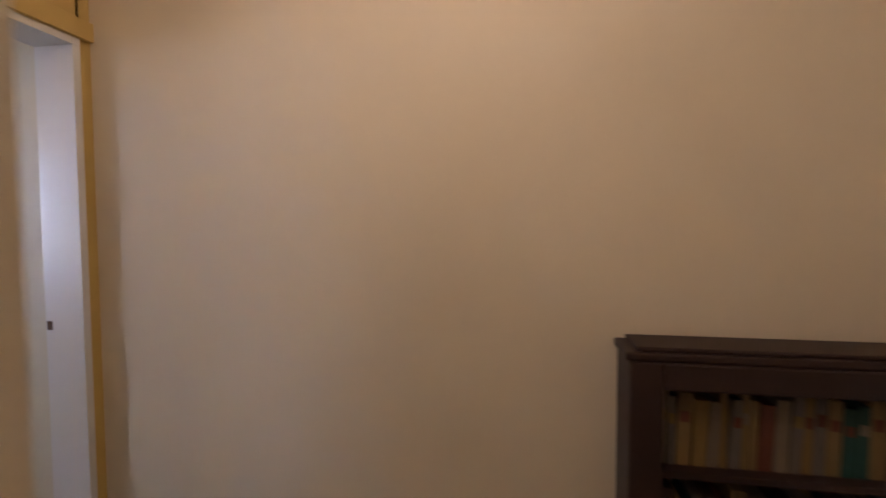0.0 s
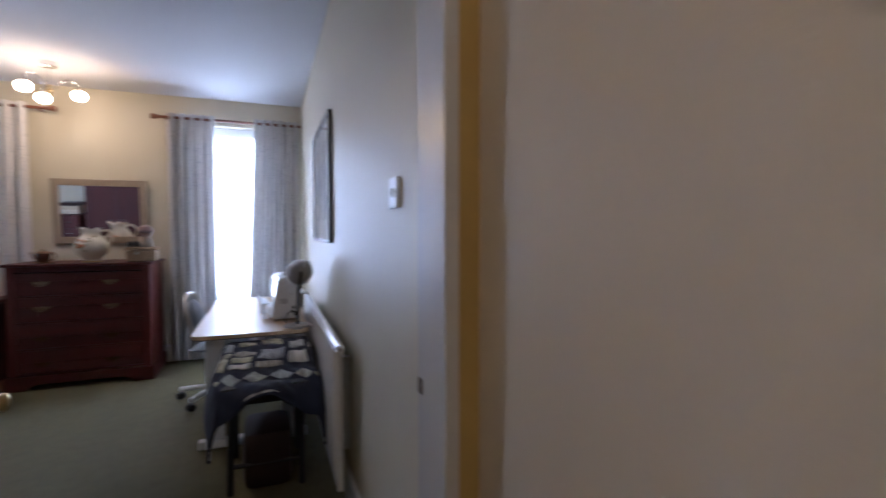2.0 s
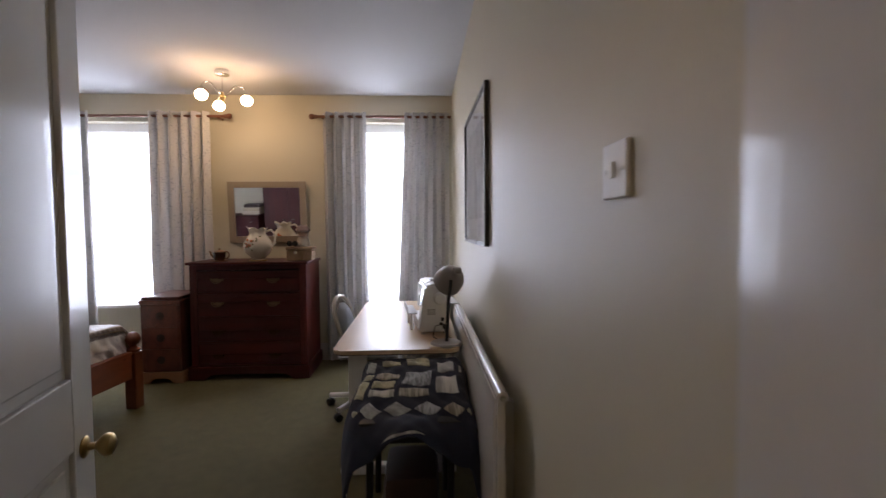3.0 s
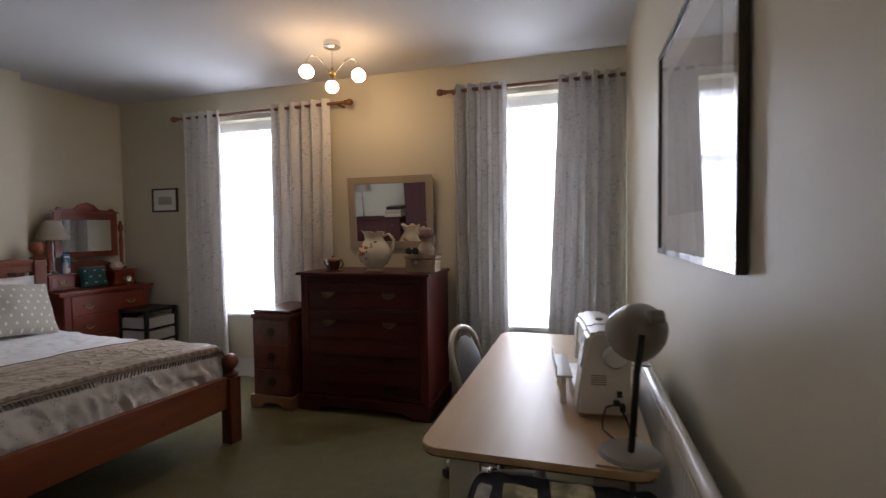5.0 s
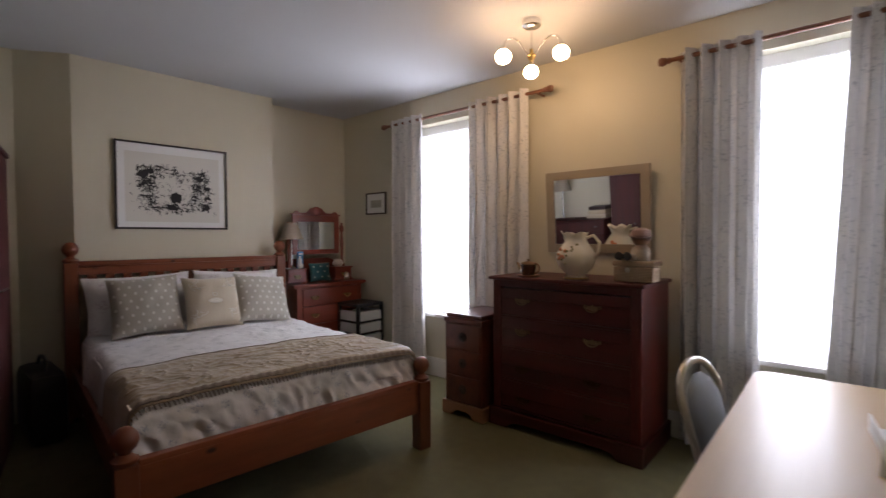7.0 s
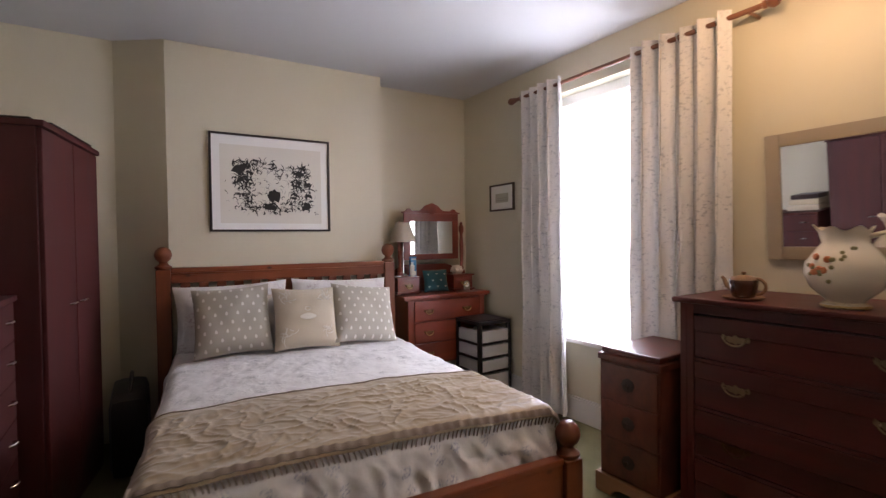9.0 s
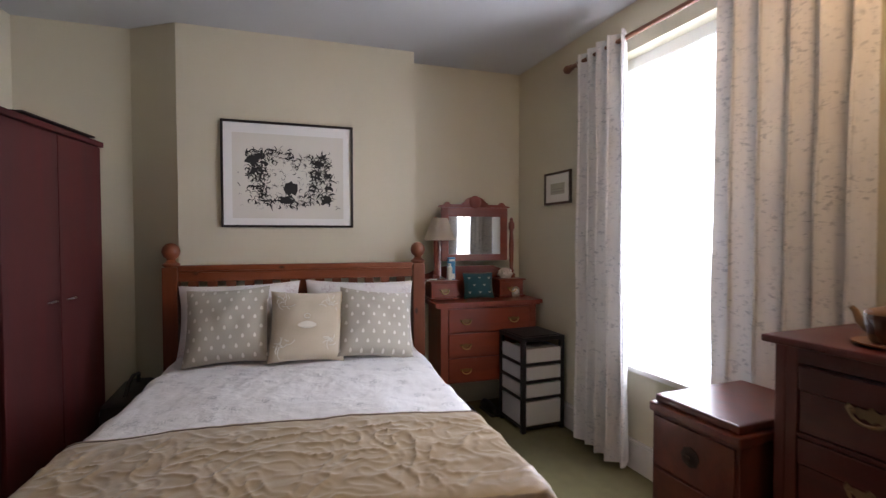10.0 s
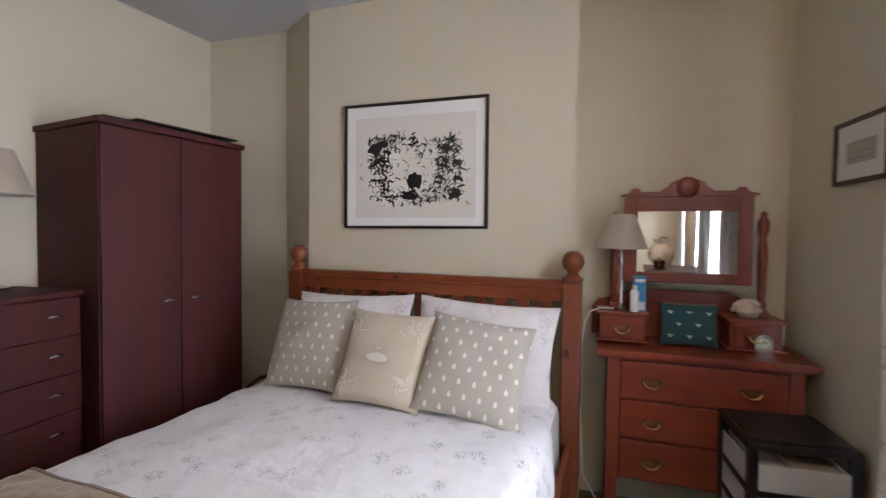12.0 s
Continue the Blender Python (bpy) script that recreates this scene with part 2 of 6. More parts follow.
# ---- mesh helpers ----
def thing(name, at, label, category, group="", rz=0.0):
    ob = new(name)
    ob.empty_display_size = 0.1
    ob.matrix_basis = pose(*at, 0, 0, rz)
    return tagged(ob, label, category, group)


def part(name, bm, material, parent=None, label="", m=None, smooth=False, kind="", category=""):
    """Links a bmesh as one mesh object, placed in world coordinates unless m is given; parts hang under a thing or a part."""
    bmesh.ops.recalc_face_normals(bm, faces=bm.faces)
    me = bpy.data.meshes.new(name)
    bm.to_mesh(me)
    bm.free()
    me.materials.append(material)
    if smooth:
        for p in me.polygons:
            p.use_smooth = True
        me.set_sharp_from_angle(angle=radians(40))
    ob = new(name, me)
    if parent is not None:
        ob.parent = parent
        ob.matrix_parent_inverse = parent.matrix_basis.inverted()
    if m is not None:
        ob.matrix_basis = m
    return tagged(ob, label, category, "", kind)


def boxes(*sizes, bevel=0.003, m=None):
    bm = bmesh.new()
    for x0, y0, z0, x1, y1, z1 in sizes:
        r = bmesh.ops.create_cube(bm, size=1)
        bmesh.ops.transform(bm, matrix=Matrix.Translation(((x0 + x1) / 2, (y0 + y1) / 2, (z0 + z1) / 2)) @ Matrix.Diagonal((abs(x1 - x0), abs(y1 - y0), abs(z1 - z0), 1)), verts=r["verts"])
    if bevel:
        bmesh.ops.bevel(bm, geom=bm.edges[:], offset=bevel, segments=2, affect="EDGES", profile=0.6, clamp_overlap=True)
    if m is not None:
        bmesh.ops.transform(bm, matrix=m, verts=bm.verts[:])
    return bm


def lathe(profile, at=(0, 0, 0), seg=24, axis=None, bm=None):
    """Turns (radius, height) pairs about a vertical axis; axis: a direction to lay it along."""
    bm = bm or bmesh.new()
    q = Matrix.Translation(at) @ (Vector((0, 0, 1)).rotation_difference(Vector(axis)).to_matrix().to_4x4() if axis else Matrix())
    rings = []
    for r, h in profile:
        if r < 1e-5:
            rings.append([bm.verts.new(q @ Vector((0, 0, h)))])
        else:
            rings.append([bm.verts.new(q @ Vector((r * math.cos(a), r * math.sin(a), h))) for a in (2 * math.pi * i / seg for i in range(seg))])
    for a, b in zip(rings, rings[1:]):
        for i in range(seg):
            j = (i + 1) % seg
            vs = ([a[0]] if len(a) == 1 else [a[i], a[j]]) + ([b[0]] if len(b) == 1 else [b[j], b[i]])
            if len(vs) > 2:
                bm.faces.new(vs)
    for ring, end in ((rings[0], 0), (rings[-1], 1)):
        if len(ring) > 1:
            bm.faces.new(ring if end else ring[::-1])
    return bm


def tube(points, r, seg=10, bm=None, taper=None):
    bm = bm or bmesh.new()
    pts = [Vector(p) for p in points]
    rings, side = [], None
    for i, p in enumerate(pts):
        d = (pts[min(i + 1, len(pts) - 1)] - pts[max(i - 1, 0)]).normalized()
        side = (side - d * side.dot(d)).normalized() if side else d.orthogonal().normalized()
        up = d.cross(side)
        rr = r * (taper(i / (len(pts) - 1)) if taper else 1)
        rings.append([bm.verts.new(p + rr * (math.cos(a) * side + math.sin(a) * up)) for a in (2 * math.pi * k / seg for k in range(seg))])
    for a, b in zip(rings, rings[1:]):
        for i in range(seg):
            bm.faces.new((a[i], a[(i + 1) % seg], b[(i + 1) % seg], b[i]))
    bm.faces.new(rings[0][::-1]), bm.faces.new(rings[-1])
    return bm


def arc(centre, r, a0, a1, n, plane="xz"):
    out = []
    for i in range(n + 1):
        a = radians(a0 + (a1 - a0) * i / n)
        c, s = r * math.cos(a), r * math.sin(a)
        out.append(Vector(centre) + Vector({"xz": (c, 0, s), "xy": (c, s, 0), "yz": (0, c, s)}[plane]))
    return out


def sheet(fn, nu, nv, thick=0.0):
    """A grid surface fn(u, v) with u, v in 0..1; thick gives it a back face along its normals."""
    bm = bmesh.new()
    g = [[bm.verts.new(fn(i / nu, j / nv)) for j in range(nv + 1)] for i in range(nu + 1)]
    for i in range(nu):
        for j in range(nv):
            bm.faces.new((g[i][j], g[i + 1][j], g[i + 1][j + 1], g[i][j + 1]))
    if thick:
        bm.normal_update()
        back = {v: bm.verts.new(v.co - v.normal * thick) for v in [v for row in g for v in row]}
        for f in bm.faces[:]:
            bm.faces.new([back[v] for v in reversed(f.verts)])
        rim = [g[i][0] for i in range(nu)] + [g[nu][j] for j in range(nv)] + [g[i][nv] for i in range(nu, 0, -1)] + [g[0][j] for j in range(nv, 0, -1)]
        for p, q in zip(rim, rim[1:] + rim[:1]):
            bm.faces.new((q, p, back[p], back[q]))
    return bm


def prism(outline, y0, y1, plane="xz", bevel=0.0):
    """An outline of 2D points, pushed out between two depths."""
    bm = bmesh.new()

    def at(a, b, d):
        return {"xz": (a, d, b), "yz": (d, a, b), "xy": (a, b, d)}[plane]
    va = [bm.verts.new(at(a, b, y0)) for a, b in outline]
    vb = [bm.verts.new(at(a, b, y1)) for a, b in outline]
    n = len(outline)
    bm.faces.new(va), bm.faces.new(vb[::-1])
    for i in range(n):
        bm.faces.new((va[i], vb[i], vb[(i + 1) % n], va[(i + 1) % n]))
    if bevel:
        bmesh.ops.bevel(bm, geom=bm.edges[:], offset=bevel, segments=2, affect="EDGES", clamp_overlap=True)
    return bm


def cushion_mesh(w, h, t, n=18, seed=0):
    """A stuffed cushion, flat on the xy plane, with drawn-in sides and creased corners."""
    bm = bmesh.new()
    rows = {}
    for s in (1, -1):
        for i in range(n + 1):
            for j in range(n + 1):
                u, v = 2 * i / n - 1, 2 * j / n - 1
                edge = i in (0, n) or j in (0, n)
                if edge and s < 0:
                    rows[s, i, j] = rows[1, i, j]
                    continue
                k = max(0.0, (1 - u * u) * (1 - v * v)) ** 0.42
                x = u * w / 2 * (1 - 0.07 * (1 - v * v) * abs(u))
                y = v * h / 2 * (1 - 0.07 * (1 - u * u) * abs(v))
                wr = noise.noise(Vector((x * 9 + seed, y * 9, s * 3.0))) * 0.012 * (0.3 + k)
                rows[s, i, j] = bm.verts.new((x, y, s * t / 2 * k + (wr if not edge else wr * 0.4)))
    for s in (1, -1):
        for i in range(n):
            for j in range(n):
                f = (rows[s, i, j], rows[s, i + 1, j], rows[s, i + 1, j + 1], rows[s, i, j + 1])
                bm.faces.new(f if s > 0 else f[::-1])
    return bm


def structure(name, bm, material, label="", parent=None):
    return tagged(part(name, bm, material, parent), label, "", "", "structure")


# ---- setting: floor, ceiling, walls ----
DY0, DY1, RETX = -0.55, -0.40, -1.42
SKEW = 3.4                              # the west wall stands this far out of square


def breast_x(y):
    """The chimney breast's face."""
    return -4.81 + 0.06 * (y - 1.49)


def south_y(x):
    """The south wall's face, which runs slantwise behind the wardrobes."""
    return 0.58 - 0.16 * (x + 5.07)


structure("floor", boxes((-5.3, -3.6, -0.15, 0.4, 4.3, 0.0), bevel=0), CARPET, "moss green cut-pile carpet, slightly worn")
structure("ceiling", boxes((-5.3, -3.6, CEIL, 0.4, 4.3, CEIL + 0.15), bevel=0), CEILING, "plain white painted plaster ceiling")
cols = []
xs = [-5.2, WIN[0][0], WIN[0][1], WIN[1][0], WIN[1][1], 0.3]
for i in range(5):
    if i in (1, 3):
        cols += [(xs[i], 4.0, 0, xs[i + 1], 4.25, WZ0), (xs[i], 4.0, WZ1, xs[i + 1], 4.25, CEIL)]
    else:
        cols.append((xs[i], 4.0, 0, xs[i + 1], 4.25, CEIL))
structure("wall_north", boxes(*cols, bevel=0), WALL, "cream painted wall with two tall windows")
structure("wall_east", boxes((0.0, DY1, 0, 0.3, 4.0, CEIL), bevel=0), WALL, "cream painted wall with faint sheen")
structure("wall_west", prism([(breast_x(1.49), 1.49), (-5.02, 1.20), (-5.06, 0.40), (-5.3, 0.40), (-5.3, 4.0), (-4.872, 4.0), (-4.93, 3.03), (breast_x(3.03), 3.03)], 0, CEIL, "xy"), WALL,
          "cream wall with a chimney breast between two alcoves")
structure("wall_south", prism([(-5.2, south_y(-5.2)), (RETX, south_y(RETX)), (RETX, DY1), (RETX - 0.1, DY1), (RETX - 0.1, south_y(RETX) - 0.2), (-5.2, south_y(-5.2) - 0.2)], 0, CEIL, "xy"), WALL,
          "cream painted wall behind the wardrobes")
JL, JR, HEAD = -1.0, -0.045, 2.045
structure("wall_door", boxes((-2.1, DY0, 0, JL - 0.03, DY1, CEIL), (JL - 0.03, DY0, HEAD + 0.03, JR + 0.03, DY1, CEIL), (JR + 0.02, DY0, 0, 0.03, DY1, CEIL), bevel=0), OCHRE,
          "ochre painted wall round the doorway")
structure("wall_landing_east", boxes((0.03, -3.6, 0, 0.3, DY1, CEIL), bevel=0), LANDING, "plain beige landing wall")
structure("wall_landing_west", boxes((-2.3, -3.6, 0, -2.1, DY1, CEIL), (-1.36, -1.83, 0, -1.24, DY0, CEIL), bevel=0), LANDING, "plain beige landing wall")
structure("wall_landing_south", boxes((-2.1, -3.6, 0, 0.03, -3.45, CEIL), bevel=0), LANDING, "plain beige landing wall")
structure("trim", boxes((JL - 0.03, DY0 - 0.004, 0, JL, DY1 + 0.02, HEAD), (JR, DY0 - 0.004, 0, JR + 0.03, DY1 + 0.02, HEAD), (JL - 0.03, DY0 - 0.004, HEAD, JR + 0.03, DY1 + 0.02, HEAD + 0.03),
                        (JL - 0.012, DY1 - 0.09, 0, JL + 0.012, DY1 - 0.055, HEAD), bevel=0.002), GLOSS, "white gloss door lining with a stop")
structure("trim", boxes((JL - 0.11, DY0 - 0.022, 0, JL - 0.028, DY0, HEAD + 0.1), (JL - 0.11, DY0 - 0.022, HEAD + 0.028, 0.028, DY0, HEAD + 0.1), bevel=0.004), OCHRE, "ochre painted architrave round the landing side of the door")
# skirting boards
SK = [(-4.86, 3.978, 0, -2.86, 3.998, 0.16), (-2.86, 3.978, 0, 0, 3.998, 0.16), (-0.02, DY1 + 0.02, 0, -0.002, 3.97, 0.16), 
      (0.01, -3.4, 0, 0.028, DY0, 0.16)]
for k in SK:
    structure("baseboard", boxes(k, (k[0] + 0.004 if k[3] - k[0] < 0.1 else k[0], k[1] + (0.004 if k[4] - k[1] < 0.1 else 0), 0.1605, k[3], k[4], 0.175), bevel=0.003), GLOSS, "white gloss skirting board")


def window(i, x0, x1):
    w = thing("window_%d" % i, ((x0 + x1) / 2, 4.12, WZ0), "tall white sash window behind a sheer net", "window")
    w["kind"] = "structure"
    y0, y1 = 4.10, 4.16
    zm = 1.86
    part("window_frame", boxes((x0, y0, WZ0, x0 + 0.06, y1, WZ1), (x1 - 0.06, y0, WZ0, x1, y1, WZ1), (x0 + 0.06, y0, WZ1 - 0.13, x1 - 0.06, y1, WZ1), (x0 + 0.06, y0, WZ0, x1 - 0.06, y1, WZ0 + 0.07), bevel=0.004), GLOSS, w)
    part("meeting_rail", boxes((x0 + 0.06, y0 + 0.005, zm - 0.03, x1 - 0.06, y1 - 0.005, zm + 0.03), bevel=0.004), GLOSS, w)
    for a, b in ((WZ0 + 0.07, zm - 0.03), (zm + 0.03, WZ1 - 0.13)):
        pn = part("pane", boxes((x0 + 0.06, 4.128, a, x1 - 0.06, 4.132, b), bevel=0), PANE, w)
        pn.visible_shadow = False
    part("window_sill", boxes((x0 - 0.03, 3.965, WZ0 - 0.03, x1 + 0.03, 4.10, WZ0 + 0.002), bevel=0.006), GLOSS, w)

    def f(u, v):
        x = x0 + 0.02 + u * (x1 - x0 - 0.04)
        a = 0.010 + 0.004 * math.sin(9 * u + i)
        return (x, 4.055 + a * math.sin(u * 2 * math.pi * 22 + 0.6 * math.sin(3 * v)), WZ0 + 0.01 + v * (WZ1 - WZ0 - 0.10))
    n = part("net_curtain", sheet(f, 200, 8, 0.0008), NETC, None, smooth=True)
    tagged(n, "sheer white net curtain in fine pleats", "net curtain", "net curtains")
    r = part("net_rod", tube([(x0, 4.055, WZ1 - 0.09), (x1, 4.055, WZ1 - 0.09)], 0.006), WHITEP)
    tagged(r, "thin white rod holding the net", "curtain rod", "net rods")


for k, (x0, x1) in enumerate(WIN):
    window(k + 1, x0, x1)

# facing terrace across the street, seen only as a bright blur through the nets
structure("ground", boxes((-60, 4.6, -3.3, 60, 80, -3.0), bevel=0), paint("pale_road", (0.25, 0.25, 0.25), 0.9), "street outside below the windows")


def curtain(x0, x1, spread0, spread1, z0, folds, seed, label):
    """A heavy eyelet curtain in deep folds; spread0, spread1 move the lower corners sideways."""
    def f(u, v):
        top = v ** 0.7
        xa, xb = x0 + spread0 * (1 - v), x1 + spread1 * (1 - v)
        s = u + 0.030 * math.sin(u * 8 + 2 * seed) + 0.018 * math.sin(u * 17 + seed) * (1 - 0.5 * v)
        amp = 0.040 + 0.014 * math.sin(u * 7 + 3 * seed) + 0.010 * (1 - v)
        ph = s * folds * 2 * math.pi + 0.35 * math.sin(v * 4 + seed + u * 5) * (1 - top)
        x = xa + s * (xb - xa) + 0.012 * math.sin(2 * ph + 0.7)
        y = 3.895 + amp * math.sin(ph) + 0.010 * noise.noise(Vector((u * 9, v * 5, seed)))
        z = z0 + v * (2.505 - z0) + 0.012 * noise.noise(Vector((u * 6, seed, 0))) * (1 - v)
        return (x, y, z)
    c = thing("curtain", ((x0 + x1) / 2, 3.9, z0), label, "curtain", "window curtains")
    part("cloth", sheet(f, 110, 44, 0.003), CURTAIN, c, smooth=True)
    for k in range(int(folds)):
        u = (k + 0.5) / folds
        x = x0 + u * (x1 - x0)
        part("eyelet", lathe([(0.018, -0.003), (0.027, -0.003), (0.027, 0.003), (0.018, 0.003)], (x, 3.895, 2.462), 16, (1, 0.15, 0)), CHROME, c, "metal eyelet ring", smooth=True)


L0 = "pale grey birch-print curtain hanging in deep folds"
curtain(-3.99, -3.50, 0.0, 0.03, 0.05, 5, 1.0, L0)
curtain(-2.93, -2.40, -0.02, 0.0, 0.05, 5, 2.3, L0)
curtain(-1.31, -0.86, 0.02, 0.0, 0.03, 5, 4.1, L0)
curtain(-0.45, -0.05, -0.10, 0.0, 0.03, 5, 5.7, "pale grey birch-print curtain pushed against the side wall")


def curtain_pole(x0, x1, right_end):
    p = thing("curtain_pole", ((x0 + x1) / 2, 3.895, 2.462), "reddish-brown turned wooden curtain pole", "curtain pole", "curtain poles")
    part("rod", tube([(x0, 3.895, 2.462), (x1, 3.895, 2.462)], 0.014, 14), ROD, p, smooth=True)
    prof = [(0.0, -0.075), (0.022, -0.066), (0.029, -0.045), (0.022, -0.024), (0.014, -0.018), (0.02, -0.012), (0.02, 0.0), (0.014, 0.004)]
    part("finial", lathe(prof, (x0, 3.895, 2.462), 16, (1, 0, 0)), ROD, p, smooth=True)
    if right_end:
        part("finial", lathe(prof, (x1, 3.895, 2.462), 16, (-1, 0, 0)), ROD, p, smooth=True)
    for x in (x0 + 0.06, x1 - 0.06):
        part("bracket", tube([(x, 3.998, 2.45), (x, 3.93, 2.45), (x, 3.895, 2.446)], 0.009, 8), ROD, p)


curtain_pole(-4.02, -2.24, True)
curtain_pole(-1.35, -0.015, False)

# ---- bed ----
BED = pose(-4.68, 2.235, 0, 0, 0, -6)
MT = 0.63   # mattress top


def bed_parts():
    bed = thing("bed", (-4.68, 2.235, 0), "honey-stained knotty pine double bed with ball-topped posts", "bed", "", -6)

    def bp(name, bm, mat, parent=bed, smooth=False, label=""):
        bmesh.ops.transform(bm, matrix=BED, verts=bm.verts[:])
        return part(name, bm, mat, parent, label, smooth=smooth)
    ball = [(0.0, 0.0), (0.040, 0.0), (0.050, 0.012), (0.050, 0.022), (0.034, 0.030), (0.024, 0.044), (0.026, 0.052), (0.042, 0.066), (0.051, 0.088), (0.052, 0.102), (0.045, 0.126), (0.026, 0.146), (0.0, 0.152)]
    for x, y, h in ((0, 0.785, 1.165), (0, -0.785, 1.165), (2.09, 0.785, 0.43), (2.09, -0.785, 0.43)):
        post = bp("post", boxes((x - 0.043, y - 0.043, 0, x + 0.043, y + 0.043, h), bevel=0.006), PINE_Z)
        bp("ball_finial", lathe(ball, (x, y, h), 24), PINE_Z, post, True)
    bp("headboard_rail", boxes((-0.018, -0.742, 1.072, 0.018, 0.742, 1.14), bevel=0.004), PINE_Y)
    bp("headboard_cap", boxes((-0.034, -0.742, 1.141, 0.034, 0.742, 1.175), (-0.026, -0.742, 1.128, 0.026, 0.742, 1.1405), bevel=0.006), PINE_Y)
    bp("headboard_rail", boxes((-0.018, -0.742, 0.45, 0.018, 0.742, 0.56), bevel=0.004), PINE_Y)
    for k in range(13):
        y = -0.66 + k * 0.11
        bp("slat", boxes((-0.012, y - 0.03, 0.56, 0.012, y + 0.03, 1.072), bevel=0.003), PINE_Z)
    bp("side_rail", boxes((0.043, 0.765, 0.24, 2.047, 0.795, 0.40), bevel=0.004), PINE_X)
    bp("side_rail", boxes((0.043, -0.795, 0.24, 2.047, -0.765, 0.40), bevel=0.004), PINE_X)
    bp("foot_rail", boxes((2.075, -0.742, 0.235, 2.11, 0.742, 0.415), (2.068, -0.742, 0.4155, 2.117, 0.742, 0.44), bevel=0.005), PINE_Y)
    bp("base_slats", boxes(*[(0.13 + 0.19 * k, -0.76, 0.30, 0.23 + 0.19 * k, 0.76, 0.32) for k in range(10)], bevel=0.002), PINE_Y)
    matt = boxes((0.06, -0.745, 0.325, 2.03, 0.745, MT - 0.03), bevel=0.04, m=BED)
    tagged(part("mattress", matt, WHITEP, None, smooth=True), "white mattress under the duvet", "mattress")


def drape(x, s, lift, wrinkle, seed, drop):
    """A point of cloth over the bed: s runs across, past +-1 it hangs down the sides."""
    half, r = 0.745, 0.07
    wdt = s * (half + drop)
    a = abs(wdt)
    if a < half - r:
        y, z = a, 0.0
    elif a < half - r + r * math.pi / 2:
        t = (a - half + r) / r
        y, z = half - r + r * math.sin(t), -r * (1 - math.cos(t))
    else:
        d = a - (half - r + r * math.pi / 2)
        y, z = half + 0.07 * d, -r - d
    n1 = noise.noise(Vector((x * 3.1 + seed, s * 2.3, seed)))
    n2 = noise.noise(Vector((x * 8 + s * 3, s * 7 + seed, 2.0 * seed)))
    side = max(0.0, (a - half + r))
    y += lift + 0.02 * math.sin(x * 9 + seed) * min(1, side * 5) + wrinkle * n2 * (0.5 if side else 0)
    crown = 0.022 * (1 - min(1.0, (a / half)) ** 2)
    n3 = noise.noise(Vector((x * 19, s * 21 + seed, 5.0)))
    z = MT + z + crown + lift + wrinkle * (0.9 * n1 + 0.7 * n2 + 0.28 * n3)
    return x, math.copysign(y, wdt), z


